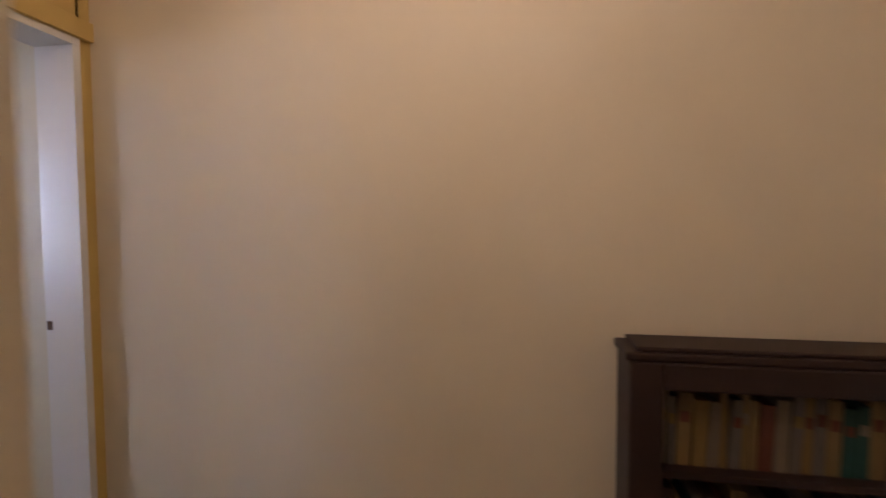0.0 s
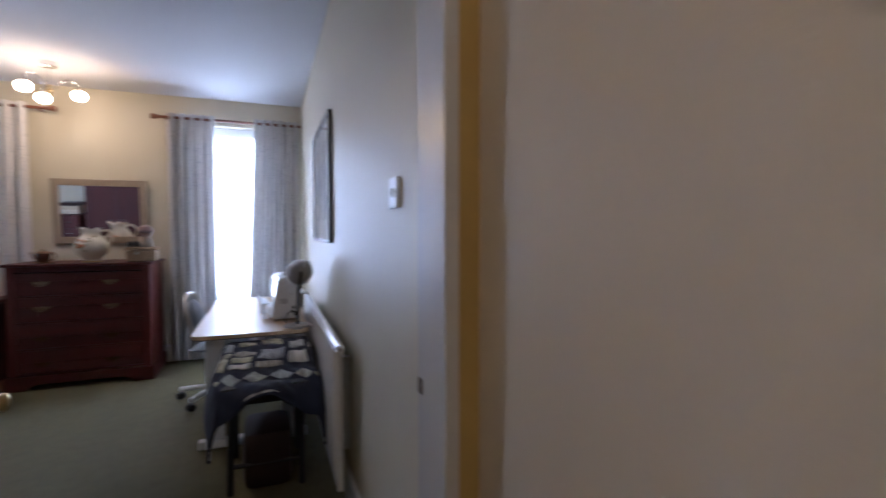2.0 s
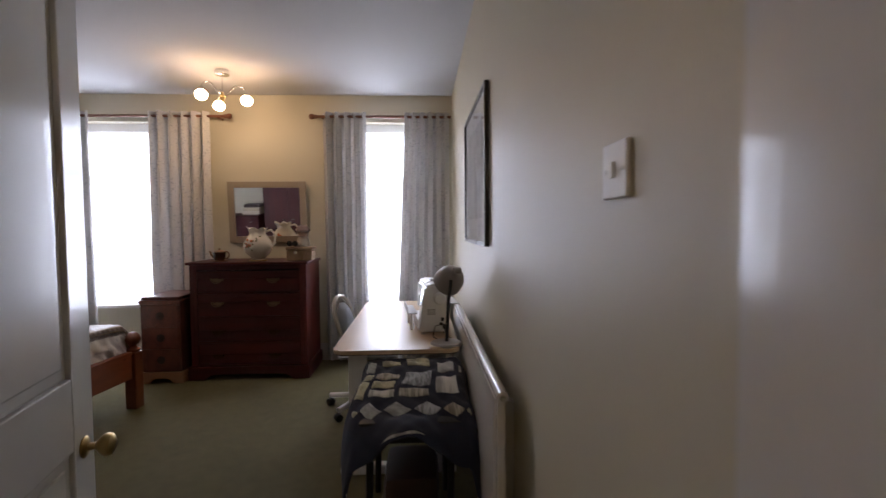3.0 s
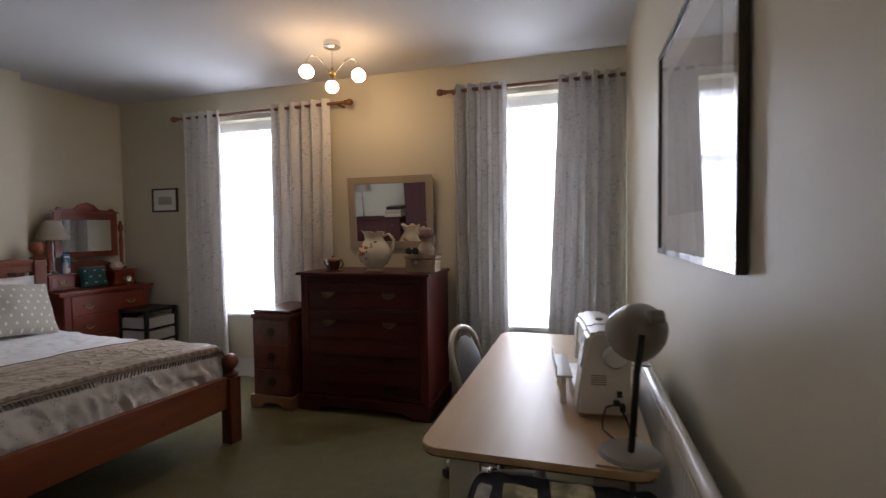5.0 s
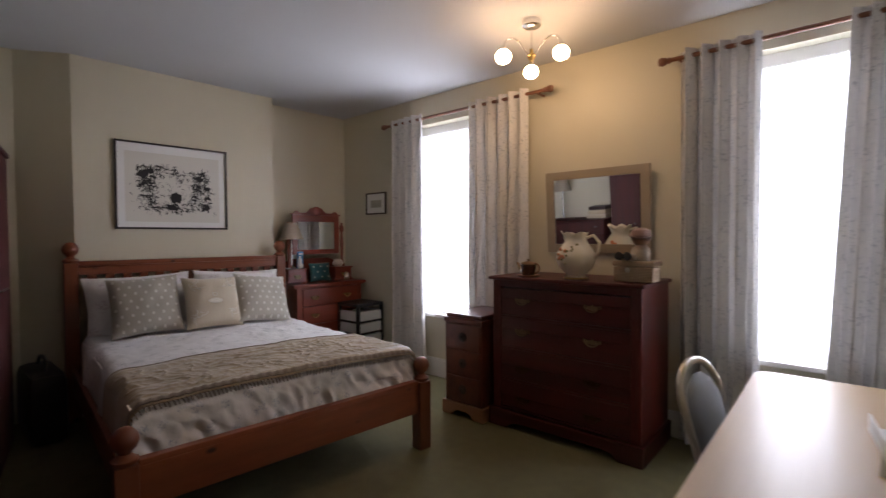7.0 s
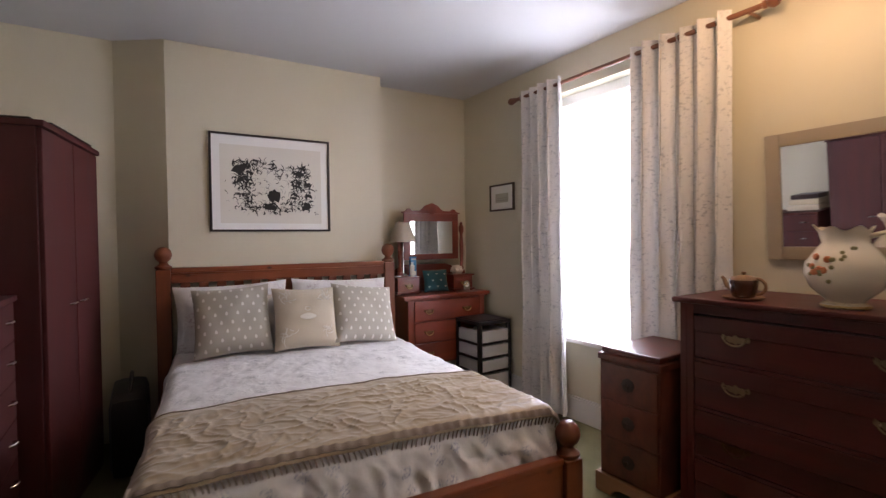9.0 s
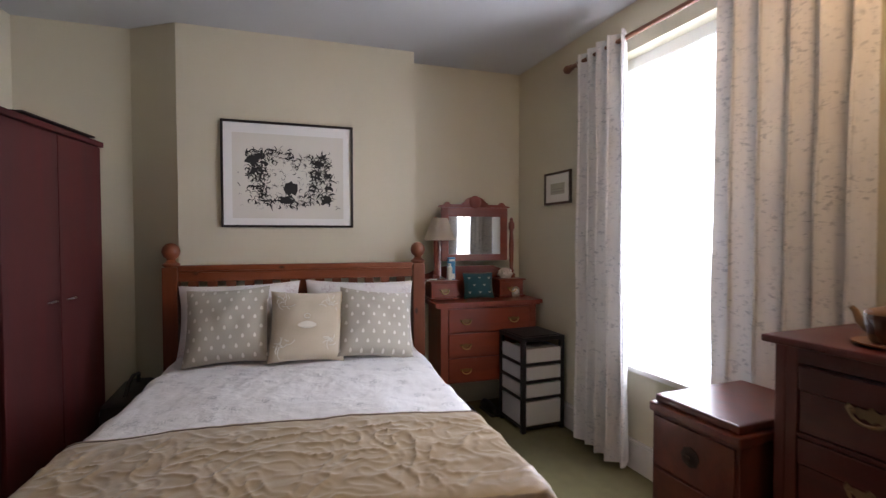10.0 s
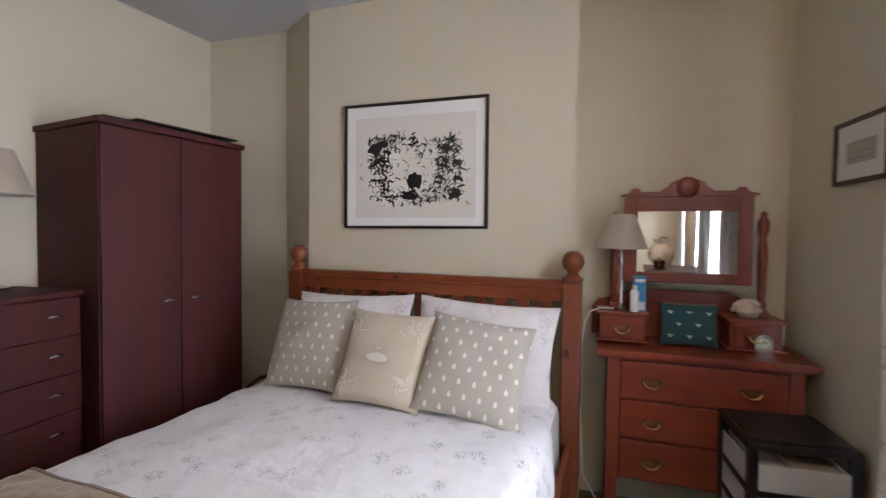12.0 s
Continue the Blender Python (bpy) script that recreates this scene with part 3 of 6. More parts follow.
def bedding():
    def duvet(u, v):
        x = 0.10 + u * 1.89
        p = drape(x, 2 * v - 1, 0.0, 0.012, 3.0, 0.30)
        e = max(0.0, (u - 0.955) / 0.045)
        return BED @ Vector((p[0], p[1] * (1 - 0.03 * e), p[2] - 0.075 * e * e))
    d = part("duvet", sheet(duvet, 130, 150, 0.012), DUVET, None, smooth=True)
    tagged(d, "white duvet with fine grey sprigs, smoothed over the bed", "duvet")

    def valance(u, v):
        y = -0.755 + 1.51 * u
        fold = 0.050 * abs(noise.noise(Vector((u * 15 + 2 * v, v * 2.4, 5)))) + 0.016 * noise.noise(Vector((u * 36 + 5 * v, v * 6, 8)))
        bulge = min(1.0, max(0.0, 0.60 - v) * 4)
        x = 1.94 + 0.122 * min(1.0, 2.2 * (1 - v)) ** 0.7
        z = MT + 0.024 * (1 - (y / 0.755) ** 2) * min(1, 2 * v) - 0.008 - 0.035 * min(1.0, max(0.0, 0.80 - v) * 4) - 0.40 * max(0.0, (1 - v) - 0.42) ** 1.15
        z += (0.026 * noise.noise(Vector((u * 11 + 3 * v, v * 4, 4))) + 0.014 * noise.noise(Vector((u * 27 + 6 * v, v * 9, 9)))) * bulge * min(1, 0.3 + 3 * v)
        return BED @ Vector((x + 0.012 * bulge - fold * bulge, y, z))
    f = part("quilt_end", sheet(valance, 160, 34, 0.006), FLORAL, None, smooth=True)
    tagged(f, "crumpled floral duvet end tucked behind the footboard", "bed cover")

    def crinkle(x, s):
        """Ruched satin: sharp creases running mostly along the bed."""
        warp = 0.5 * noise.noise(Vector((x * 5, s * 5, 4.0)))
        q = Vector((x * 9 + s * 6 + 2.2 * warp, s * 9 - x * 5 + 2.2 * warp, 1.7))
        r = 1 - abs(noise.noise(q)) * 2.0
        r2 = 1 - abs(noise.noise(Vector((x * 17 - s * 8, s * 19 + x * 6 + 2 * warp, 7.0)))) * 2.2
        return 0.0062 * max(0.0, r) ** 5 + 0.0034 * max(0.0, r2) ** 4 + 0.002 * noise.noise(q * 0.8) - 0.001

    LONG, BEND = 0.655, 0.05

    def over(x, s, lift, rise=0.0):
        """A point of the runner, which turns down over the foot of the bed."""
        p = drape(min(x, 2.02), s, lift, 0.010, 3.0, 0.27)
        a = max(0.0, x - 2.02) / BEND
        return BED @ Vector((p[0] + BEND * math.sin(a) + rise * math.sin(a), p[1], p[2] - BEND * (1 - math.cos(a)) + rise * math.cos(a)))

    def along(u, s):
        return 1.42 + 0.05 * s + u * (LONG - 0.02 * s)

    def throw(u, v):
        s = 2 * v - 1
        x = along(u, s)
        return over(x, s, 0.015, crinkle(x, s) * min(1, 6 * u, 6 * (1 - u)))
    t = thing("bed_throw", BED @ Vector((1.55, 0, MT)), "bronze satin bed runner, ruched and crumpled", "bed throw")
    part("cloth", sheet(throw, 130, 300, 0.006), THROW, t, smooth=True)

    def border(u0, u1, lift, ripple):
        def fn(u, v):
            s = 2 * v - 1
            return over(along(u0 + u * (u1 - u0), s), s, 0.015, lift + ripple * math.sin(v * 300))
        return sheet(fn, 4, 200, 0.004)
    part("braid", border(0.95, 0.985, 0.008, 0.003), TRIM, t, smooth=True)
    part("piping", border(0.0, 0.014, 0.003, 0.0), TRIM, t, smooth=True)
    bm = bmesh.new()
    for k in range(110):
        s = -0.97 + 1.94 * k / 109
        p = over(along(1.0, s), s, 0.017)
        q = over(along(1.0, s) + 0.016 + 0.006 * random.random(), s + 0.006 * (random.random() - 0.5), 0.008)
        tube([p, (p + q) / 2 + Vector((0, 0, 0.004)), q], 0.003, 5, bm)
    tagged(part("fringe", bm, TRIM, t), kind="stuff")


bed_parts()
bedding()


def cushion(name, w, h, t, mat, at, lean, spin, turn, label, category, group, seed):
    """at: the middle of the lower edge, in bed coordinates; lean: degrees back from upright."""
    m = BED @ pose(*at) @ pose(0, 0, 0, 0, 0, 90 + turn) @ pose(0, 0, 0, 90 - lean, 0, 0) @ pose(0, h / 2, 0, 0, 0, spin)
    ob = part(name, cushion_mesh(w, h, t, 20, seed), mat, None, m=m, smooth=True)
    return tagged(ob, label, category, group)


for y, sp, sd in ((-0.37, 1.5, 1), (0.37, -2, 7)):
    cushion("pillow", 0.72, 0.50, 0.17, PILLOW, (0.20, y, MT - 0.045), 19, sp, 0, "plump white pillow propped against the headboard", "pillow", "bed pillows", sd)
cushion("pillow", 0.50, 0.36, 0.13, FLORAL, (0.34, -0.27, MT + 0.03), 24, 0, 0, "pale pink floral pillow behind the cushions", "pillow", "bed pillows", 5)
GC = "scatter cushions on the bed"
cushion("cushion", 0.45, 0.44, 0.15, DROPS, (0.50, -0.40, MT + 0.025), 24, 3, -4, "taupe cushion with white drop print", "cushion", GC, 11)
cushion("cushion", 0.45, 0.43, 0.15, DROPS, (0.56, 0.45, MT + 0.022), 30, -8, 8, "taupe cushion with white drop print, tilted", "cushion", GC, 17)
mid = cushion("cushion", 0.41, 0.42, 0.14, BEIGE, (0.57, 0.04, MT + 0.028), 27, -2, 2, "beige cushion with white embroidered crest and sprays", "cushion", GC, 23)


def embroidery():
    bm = bmesh.new()
    rnd = random.Random(5)

    def top(x, y):
        u, v = x / 0.205, y / 0.21
        return 0.07 * max(0.0, (1 - u * u) * (1 - v * v)) ** 0.42 + 0.006

    def line(pts, r):
        tube([(x, y, top(x, y)) for x, y in pts], r, 5, bm)
    for cx, cy in ((-0.13, 0.12), (0.13, 0.12), (-0.13, -0.12), (0.12, -0.12)):
        for k in range(11):
            a = rnd.uniform(0, 6.28)
            l = rnd.uniform(0.02, 0.05)
            x, y = cx + rnd.uniform(-0.03, 0.03), cy + rnd.uniform(-0.03, 0.03)
            line([(x + l * t * math.cos(a + 0.6 * t), y + l * t * math.sin(a + 0.6 * t)) for t in (0, 0.35, 0.7, 1)], 0.0022)
    for k in range(14):
        y = -0.035 + k * 0.0028
        w = 0.05 * math.sin(math.pi * (k + 1) / 15) ** 0.7
        line([(-w, y), (0, y + 0.002), (w, y)], 0.0022)
    line([(0.016 * math.cos(a), 0.035 + 0.014 * math.sin(a)) for a in (i * 0.52 for i in range(12))], 0.0025)
    tagged(part("embroidery", bm, EMB, mid, "raised white stitching", m=mid.matrix_basis.copy()), kind="stuff")


embroidery()


# ---- drawers and wardrobes ----
def bail_handle(parent, x, y, z, axis, w=0.085, mat=None):
    """A brass plate with a drop handle, on a front facing along axis ('x' or '-y')."""
    mat = mat or OLDBRASS
    m = Matrix.Translation((x, y, z)) @ (pose(0, 0, 0, 0, 0, 90) if axis == "x" else Matrix())
    half = [(0.50, 0.02), (0.44, 0.15), (0.33, 0.05), (0.24, 0.10), (0.12, 0.06), (0.0, 0.17)]
    low = [(-0.10, -0.12), (-0.22, -0.15), (-0.30, -0.05), (-0.45, -0.09)]
    o = half + [(-u, v) for u, v in half[-2::-1]] + low[::-1] + [(0.0, -0.20)] + [(-u, v) for u, v in low]
    bm = prism([(u * w, v * w) for u, v in o], -0.004, 0.0, "xz", 0.0008)
    for u in (-0.36, 0.36):
        lathe([(0.007, 0.0), (0.007, 0.006), (0.004, 0.011), (0, 0.012)], (u * w, -0.004, 0), 10, (0, -1, 0), bm)
    bmesh.ops.transform(bm, matrix=m, verts=bm.verts[:])
    h = part("handle", bm, mat, parent, "brass drop handle")
    pts = [m @ Vector((w * 0.36 * math.cos(a), -0.012 - 0.006 * math.sin(a), -0.026 * math.sin(a))) for a in (math.pi * i / 10 for i in range(11))]
    part("bail", tube(pts, 0.0042, 8), BRASS if mat is OLDBRASS else mat, h, smooth=True)


def chest_of_drawers():
    x0, x1, y0, y1, zt = -2.395, -1.365, 3.425, 3.96, 1.06
    c = thing("chest_of_drawers", ((x0 + x1) / 2, 3.7, 0), "tall polished mahogany chest of drawers with brass handles", "chest of drawers")
    part("side_panel", boxes((x0, y0, 0.12, x0 + 0.03, y1, zt - 0.025), bevel=0.003), MAHOG_Z, c)
    part("side_panel", boxes((x1 - 0.03, y0, 0.12, x1, y1, zt - 0.025), bevel=0.003), MAHOG_Z, c)
    part("back_panel", boxes((x0 + 0.03, y1 - 0.015, 0.12, x1 - 0.03, y1, zt - 0.025), bevel=0.003), MAHOG_Z, c)
    part("bottom_panel", boxes((x0 + 0.03, y0 + 0.03, 0.12, x1 - 0.03, y1 - 0.015, 0.14), bevel=0.003), MAHOG_Z, c)
    part("top", boxes((x0 - 0.025, y0 - 0.03, zt - 0.024, x1 + 0.02, y1, zt), bevel=0.008), MAHOG_X, c)
    o = [(x0 - 0.02, 0), (x0 + 0.13, 0), (x0 + 0.16, 0.04), (x0 + 0.22, 0.055), (x1 - 0.22, 0.055), (x1 - 0.16, 0.04), (x1 - 0.13, 0), (x1 + 0.02, 0), (x1 + 0.02, 0.12), (x0 - 0.02, 0.12)]
    part("plinth", prism(o, y0 - 0.03, y0, "xz", 0.004), MAHOG_X, c)
    for xa in (x0 - 0.02, x1):
        part("plinth", boxes((xa, y0 + 0.001, 0, xa + 0.02, y1, 0.12), bevel=0.003), MAHOG_X, c)
    part("stile", boxes((x0 + 0.0305, y0, 0.12, x0 + 0.062, y0 + 0.03, zt - 0.025), bevel=0.002), MAHOG_Z, c)
    part("stile", boxes((x1 - 0.062, y0, 0.12, x1 - 0.0305, y0 + 0.03, zt - 0.025), bevel=0.002), MAHOG_Z, c)
    part("rail", boxes((x0 + 0.0625, y0, 0.990, x1 - 0.0625, y0 + 0.03, zt - 0.025), bevel=0.002), MAHOG_X, c)
    rows = [(0.140, 0.330, 0.215), (0.345, 0.555, 0.430), (0.570, 0.775, 0.688), (0.790, 0.982, 0.900)]
    for k, (a, b, ledge) in enumerate(rows):
        part("rail", boxes((x0 + 0.0625, y0 + 0.002, a - 0.014, x1 - 0.0625, y0 + 0.03, a - 0.001), bevel=0.002), MAHOG_X, c)
        d = part("drawer", boxes((x0 + 0.0635, y0 + 0.012, a, x1 - 0.0635, y0 + 0.4, b), bevel=0.003), MAHOG_X, c)
        part("upper_face", boxes((x0 + 0.065, y0 - 0.001, ledge + 0.012, x1 - 0.065, y0 + 0.0115, b - 0.002), bevel=0.004), MAHOG_X, d)
        part("lower_face", boxes((x0 + 0.065, y0 + 0.007, a + 0.002, x1 - 0.065, y0 + 0.0118, ledge + 0.008), bevel=0.002), MAHOG_X, d)
        # The lower two rows take a darker brass than the upper two.
        for x in (-2.155, -1.66):
            bail_handle(d, x, y0 - 0.0012, ledge, "-y", 0.115, PALEBRASS if k > 1 else DARKBRASS)


def bedside_cabinet():
    x0, x1, y0, y1, zt = -2.80, -2.44, 3.345, 3.83, 0.765
    c = thing("bedside_cabinet", ((x0 + x1) / 2, 3.6, 0), "narrow walnut drawer cabinet with round dark handles", "cabinet")
    part("body", boxes((x0 + 0.01, y0 + 0.012, 0.10, x1 - 0.01, y1, 0.70), bevel=0.004), BURR, c)
    part("top", boxes((x0, y0, 0.70, x1, y1, 0.735), bevel=0.008), BURR, c)
    part("top", boxes((x0 + 0.015, y0 + 0.015, 0.7355, x1 - 0.015, y1 - 0.01, zt), bevel=0.009), BURR, c)
    o = [(x0 - 0.012, 0), (x0 + 0.08, 0), (x0 + 0.10, 0.035), (x0 + 0.14, 0.05), (x1 - 0.14, 0.05), (x1 - 0.10, 0.035), (x1 - 0.08, 0), (x1 + 0.012, 0), (x1 + 0.012, 0.10), (x0 - 0.012, 0.10)]
    part("plinth", prism(o, y0 - 0.008, y0 + 0.012, "xz", 0.003), OAK, c, "lighter brown bracket plinth")
    for xa in (x0 - 0.012, x1 - 0.0095):
        part("plinth", boxes((xa, y0 + 0.013, 0, xa + 0.0215, y1, 0.10), bevel=0.003), OAK, c)
    for a, b in ((0.115, 0.30), (0.31, 0.495), (0.505, 0.69)):
        d = part("drawer", boxes((x0 + 0.022, y0 + 0.004, a, x1 - 0.022, y0 + 0.3, b), bevel=0.004), BURR, c)
        h = part("handle", lathe([(0.0, 0), (0.036, 0), (0.036, 0.003), (0.022, 0.006), (0, 0.007)], ((x0 + x1) / 2, y0 + 0.004, (a + b) / 2), 8, (0, -1, 0)), DARKWOOD, d, "dark octagonal plate handle")
        part("knob", lathe([(0.006, 0.006), (0.008, 0.014), (0.014, 0.02), (0.012, 0.026), (0, 0.028)], ((x0 + x1) / 2, y0 + 0.004, (a + b) / 2), 12, (0, -1, 0)), DARKWOOD, h, smooth=True)


def slim_handle(parent, m):
    pts = [m @ Vector(p) for p in ((-0.026, 0, 0), (-0.023, -0.014, 0.002), (-0.01, -0.021, 0.005), (0.01, -0.021, 0.005), (0.023, -0.014, 0.002), (0.026, 0, 0))]
    part("handle", tube(pts, 0.006, 8), CHROME, parent, "chrome bow handle", smooth=True)


def wardrobe(m, w, d, h, label):
    """Two-door wardrobe, its front on local y = 0, its middle at x = 0; m: its pose."""
    t = thing("wardrobe", m.translation, label, "wardrobe", "wardrobes")
    part("carcass", boxes((-w / 2, 0.022, 0.0, w / 2, d, h - 0.03), bevel=0.003, m=m), ROSEW, t)
    part("top", boxes((-w / 2 - 0.012, -0.012, h - 0.029, w / 2 + 0.012, d, h), bevel=0.005, m=m), ROSEW, t)
    part("plinth", boxes((-w / 2 + 0.001, 0.004, 0.0, w / 2 - 0.001, 0.021, 0.07), bevel=0.002, m=m), ROSEW, t)
    for s in (-1, 1):
        x0, x1 = (-w / 2 + 0.003, -0.0025) if s < 0 else (0.0025, w / 2 - 0.003)
        dr = part("door", boxes((x0, 0.0, 0.075, x1, 0.02, h - 0.034), bevel=0.004, m=m), ROSEW, t)
        slim_handle(dr, m @ pose(s * 0.075, 0, 1.035))


def low_chest(x0, x1, yf, h):
    t = thing("drawer_chest", ((x0 + x1) / 2, yf - 0.25, 0), "dark red veneered chest with slim chrome handles", "chest of drawers")
    yb = 0.45
    part("carcass", boxes((x0, yb, 0.0, x1, yf - 0.021, h - 0.026), bevel=0.003), ROSEW, t)
    part("top", boxes((x0 - 0.008, yb, h - 0.025, x1 + 0.008, yf + 0.012, h), bevel=0.005), ROSEW, t)
    n = 6
    for k in range(n):
        a = 0.07 + k * (h - 0.10) / n
        d = part("drawer", boxes((x0 + 0.002, yf - 0.02, a + 0.002, x1 - 0.002, yf, a + (h - 0.10) / n - 0.002), bevel=0.003), ROSEW, t)
        for x in (x0 + 0.12, x1 - 0.12):
            slim_handle(d, pose(x, yf, a + (h - 0.10) / n * 0.55, 0, 0, 180))


chest_of_drawers()
bedside_cabinet()
# fronts face north: local y runs back towards the south wall
W1 = pose(-4.31, 1.045, 0, 0, 0, 180 - 11.5)
wardrobe(W1, 0.76, 0.56, 1.90, "dark red veneered two-door wardrobe with papers on top")
wardrobe(pose(-2.57, 0.75, 0, 0, 0, 180 - 7), 0.78, 0.40, 1.83, "dark red veneered two-door wardrobe against the wall")
low_chest(-3.93, -3.04, 0.86, 1.12)
for k, (xa, ya, xb, yb) in enumerate(((-0.30, 0.05, 0.28, 0.40), (-0.24, 0.08, 0.33, 0.42), (-0.33, 0.06, 0.20, 0.40), (-0.20, 0.02, 0.37, 0.38))):
    board = part("poster_board", boxes((xa, ya, 1.9005 + 0.0075 * k, xb, yb, 1.9075 + 0.0075 * k), bevel=0.001, m=W1), DARKWOOD)
    tagged(board, "dark flat board stacked on the wardrobe", "board", "boards on the wardrobe")


def dressing_chest():
    x0, x1, y0, y1, zt = -4.86, -4.515, 3.165, 3.925, 0.875
    c = thing("dressing_chest", (-4.7, 3.53, 0), "satin walnut dressing chest with swing mirror and small drawers", "dressing table")
    for y in (y0, y1 - 0.05):
        for x in (x0, x1 - 0.05):
            part("leg", boxes((x, y, 0.0, x + 0.05, y + 0.05, 0.28), bevel=0.004), REDWOOD_Z, c)
    part("carcass", boxes((x0, y0, 0.28, x1 - 0.012, y1, 0.84), bevel=0.003), REDWOOD_Z, c)
    part("stile", boxes((x1 - 0.0115, y0, 0.28, x1, y0 + 0.055, 0.84), bevel=0.003), REDWOOD_Z, c)
    part("stile", boxes((x1 - 0.0115, y1 - 0.055, 0.28, x1, y1, 0.84), bevel=0.003), REDWOOD_Z, c)
    part("top", boxes((x0 - 0.005, y0 - 0.045, 0.845, x1 + 0.025, y1 + 0.045, zt), (x0, y0 - 0.03, 0.834, x1 + 0.012, y1 + 0.03, 0.8445), bevel=0.006), REDWOOD_Y, c)
    for a, b in ((0.295, 0.465), (0.475, 0.645), (0.655, 0.825)):
        d = part("drawer", boxes((x1 - 0.3, y0 + 0.058, a, x1 + 0.004, y1 - 0.058, b), bevel=0.005), REDWOOD_Y, c)
        for y in (y0 + 0.19, y1 - 0.19):
            bail_handle(d, x1 + 0.004, y, (a + b) / 2, "x", 0.095, OLDBRASS)
    xm = -4.74
    for ya, yb, h in ((3.13, 3.33, 1.01), (3.68, 3.88, 1.01)):
        b = part("jewel_drawer", boxes((-4.82, ya, zt + 0.022, -4.64, yb, h), bevel=0.004), REDWOOD_Y, c)
        part("lid", boxes((-4.83, ya - 0.015, h + 0.0005, -4.625, yb + 0.015, h + 0.014), bevel=0.004), REDWOOD_Y, b)
        part("base", boxes((-4.83, ya - 0.015, zt + 0.010, -4.625, yb + 0.015, zt + 0.0215), bevel=0.003), REDWOOD_Y, b)
        for y in (ya + 0.01, yb - 0.01):
            part("foot", lathe([(0.012, 0), (0.016, 0.005), (0.010, 0.010)], (-4.645, y, zt), 10), REDWOOD_Y, b)
        part("front", boxes((-4.639, ya + 0.015, zt + 0.035, -4.632, yb - 0.015, h - 0.012), bevel=0.003), REDWOOD_Y, b)
        bail_handle(b, -4.631, (ya + yb) / 2, (zt + h) / 2 + 0.01, "x", 0.08, OLDBRASS)
    # shaped board behind the small drawers
    o = [(3.09, zt + 0.003), (3.09, 1.02), (3.12, 1.06), (3.17, 1.07), (3.22, 1.10), (3.28, 1.12), (3.70, 1.12), (3.76, 1.10), (3.80, 1.07), (3.86, 1.06), (3.89, 1.02), (3.89, zt + 0.003)]
    part("back_board", prism(o, -4.838, -4.824, "yz", 0.002), REDWOOD_Y, c)
    for y in (3.195, 3.825):
        part("mirror_post", lathe([(0.016, 0), (0.022, 0.02), (0.014, 0.04), (0.018, 0.12), (0.020, 0.24), (0.013, 0.33), (0.024, 0.36), (0.024, 0.40), (0.012, 0.42), (0.015, 0.435), (0, 0.45)], (xm, y, 1.06), 16), REDWOOD_Z, c, smooth=True)
        part("post_foot", boxes((xm - 0.03, y - 0.02, 1.024, xm + 0.03, y + 0.02, 1.06), bevel=0.004), REDWOOD_Z, c)
    y0, y1, z0, z1 = 3.235, 3.785, 1.165, 1.578
    fr = part("mirror_frame", boxes((xm - 0.012, y0, z0, xm + 0.012, y0 + 0.06, z1), (xm - 0.012, y1 - 0.06, z0, xm + 0.012, y1, z1), (xm - 0.0115, y0 + 0.06, z0, xm + 0.0115, y1 - 0.06, z0 + 0.05),
                                    (xm - 0.0115, y0 + 0.06, z1 - 0.07, xm + 0.0115, y1 - 0.06, z1), bevel=0.004), REDWOOD_Y, c)
    part("mirror_glass", boxes((xm + 0.002, y0 + 0.055, z0 + 0.045, xm + 0.006, y1 - 0.055, z1 - 0.065), bevel=0), MIRROR, fr, "bevelled mirror glass")
    ym = (y0 + y1) / 2
    crest = [(y0 - 0.02, z1 + 0.001), (y0 - 0.02, z1 + 0.012), (y0 + 0.02, z1 + 0.015), (y0 + 0.035, z1 + 0.04), (y0 + 0.06, z1 + 0.042), (y0 + 0.075, z1 + 0.02), (ym - 0.11, z1 + 0.022), (ym - 0.10, z1 + 0.04)]
    crest += [(ym + 0.085 * math.cos(a), z1 + 0.04 + 0.045 * math.sin(a)) for a in (math.pi - math.pi * i / 12 for i in range(13))]
    crest += [(2 * ym - a, b) for a, b in crest[7::-1]]
    part("crest", prism(crest, xm - 0.012, xm + 0.014, "yz", 0.003), REDWOOD_Y, fr)
    part("carving", lathe([(0.0, 0.012), (0.03, 0.010), (0.045, 0.004), (0.05, 0.0)], (xm + 0.014, ym, z1 + 0.043), 16, (1, 0, 0)), REDWOOD_Y, fr, smooth=True)


dressing_chest()
bpy.data.objects["dressing_chest"].matrix_basis = pose(-4.71, 3.55, 0, 0, 0, -4)


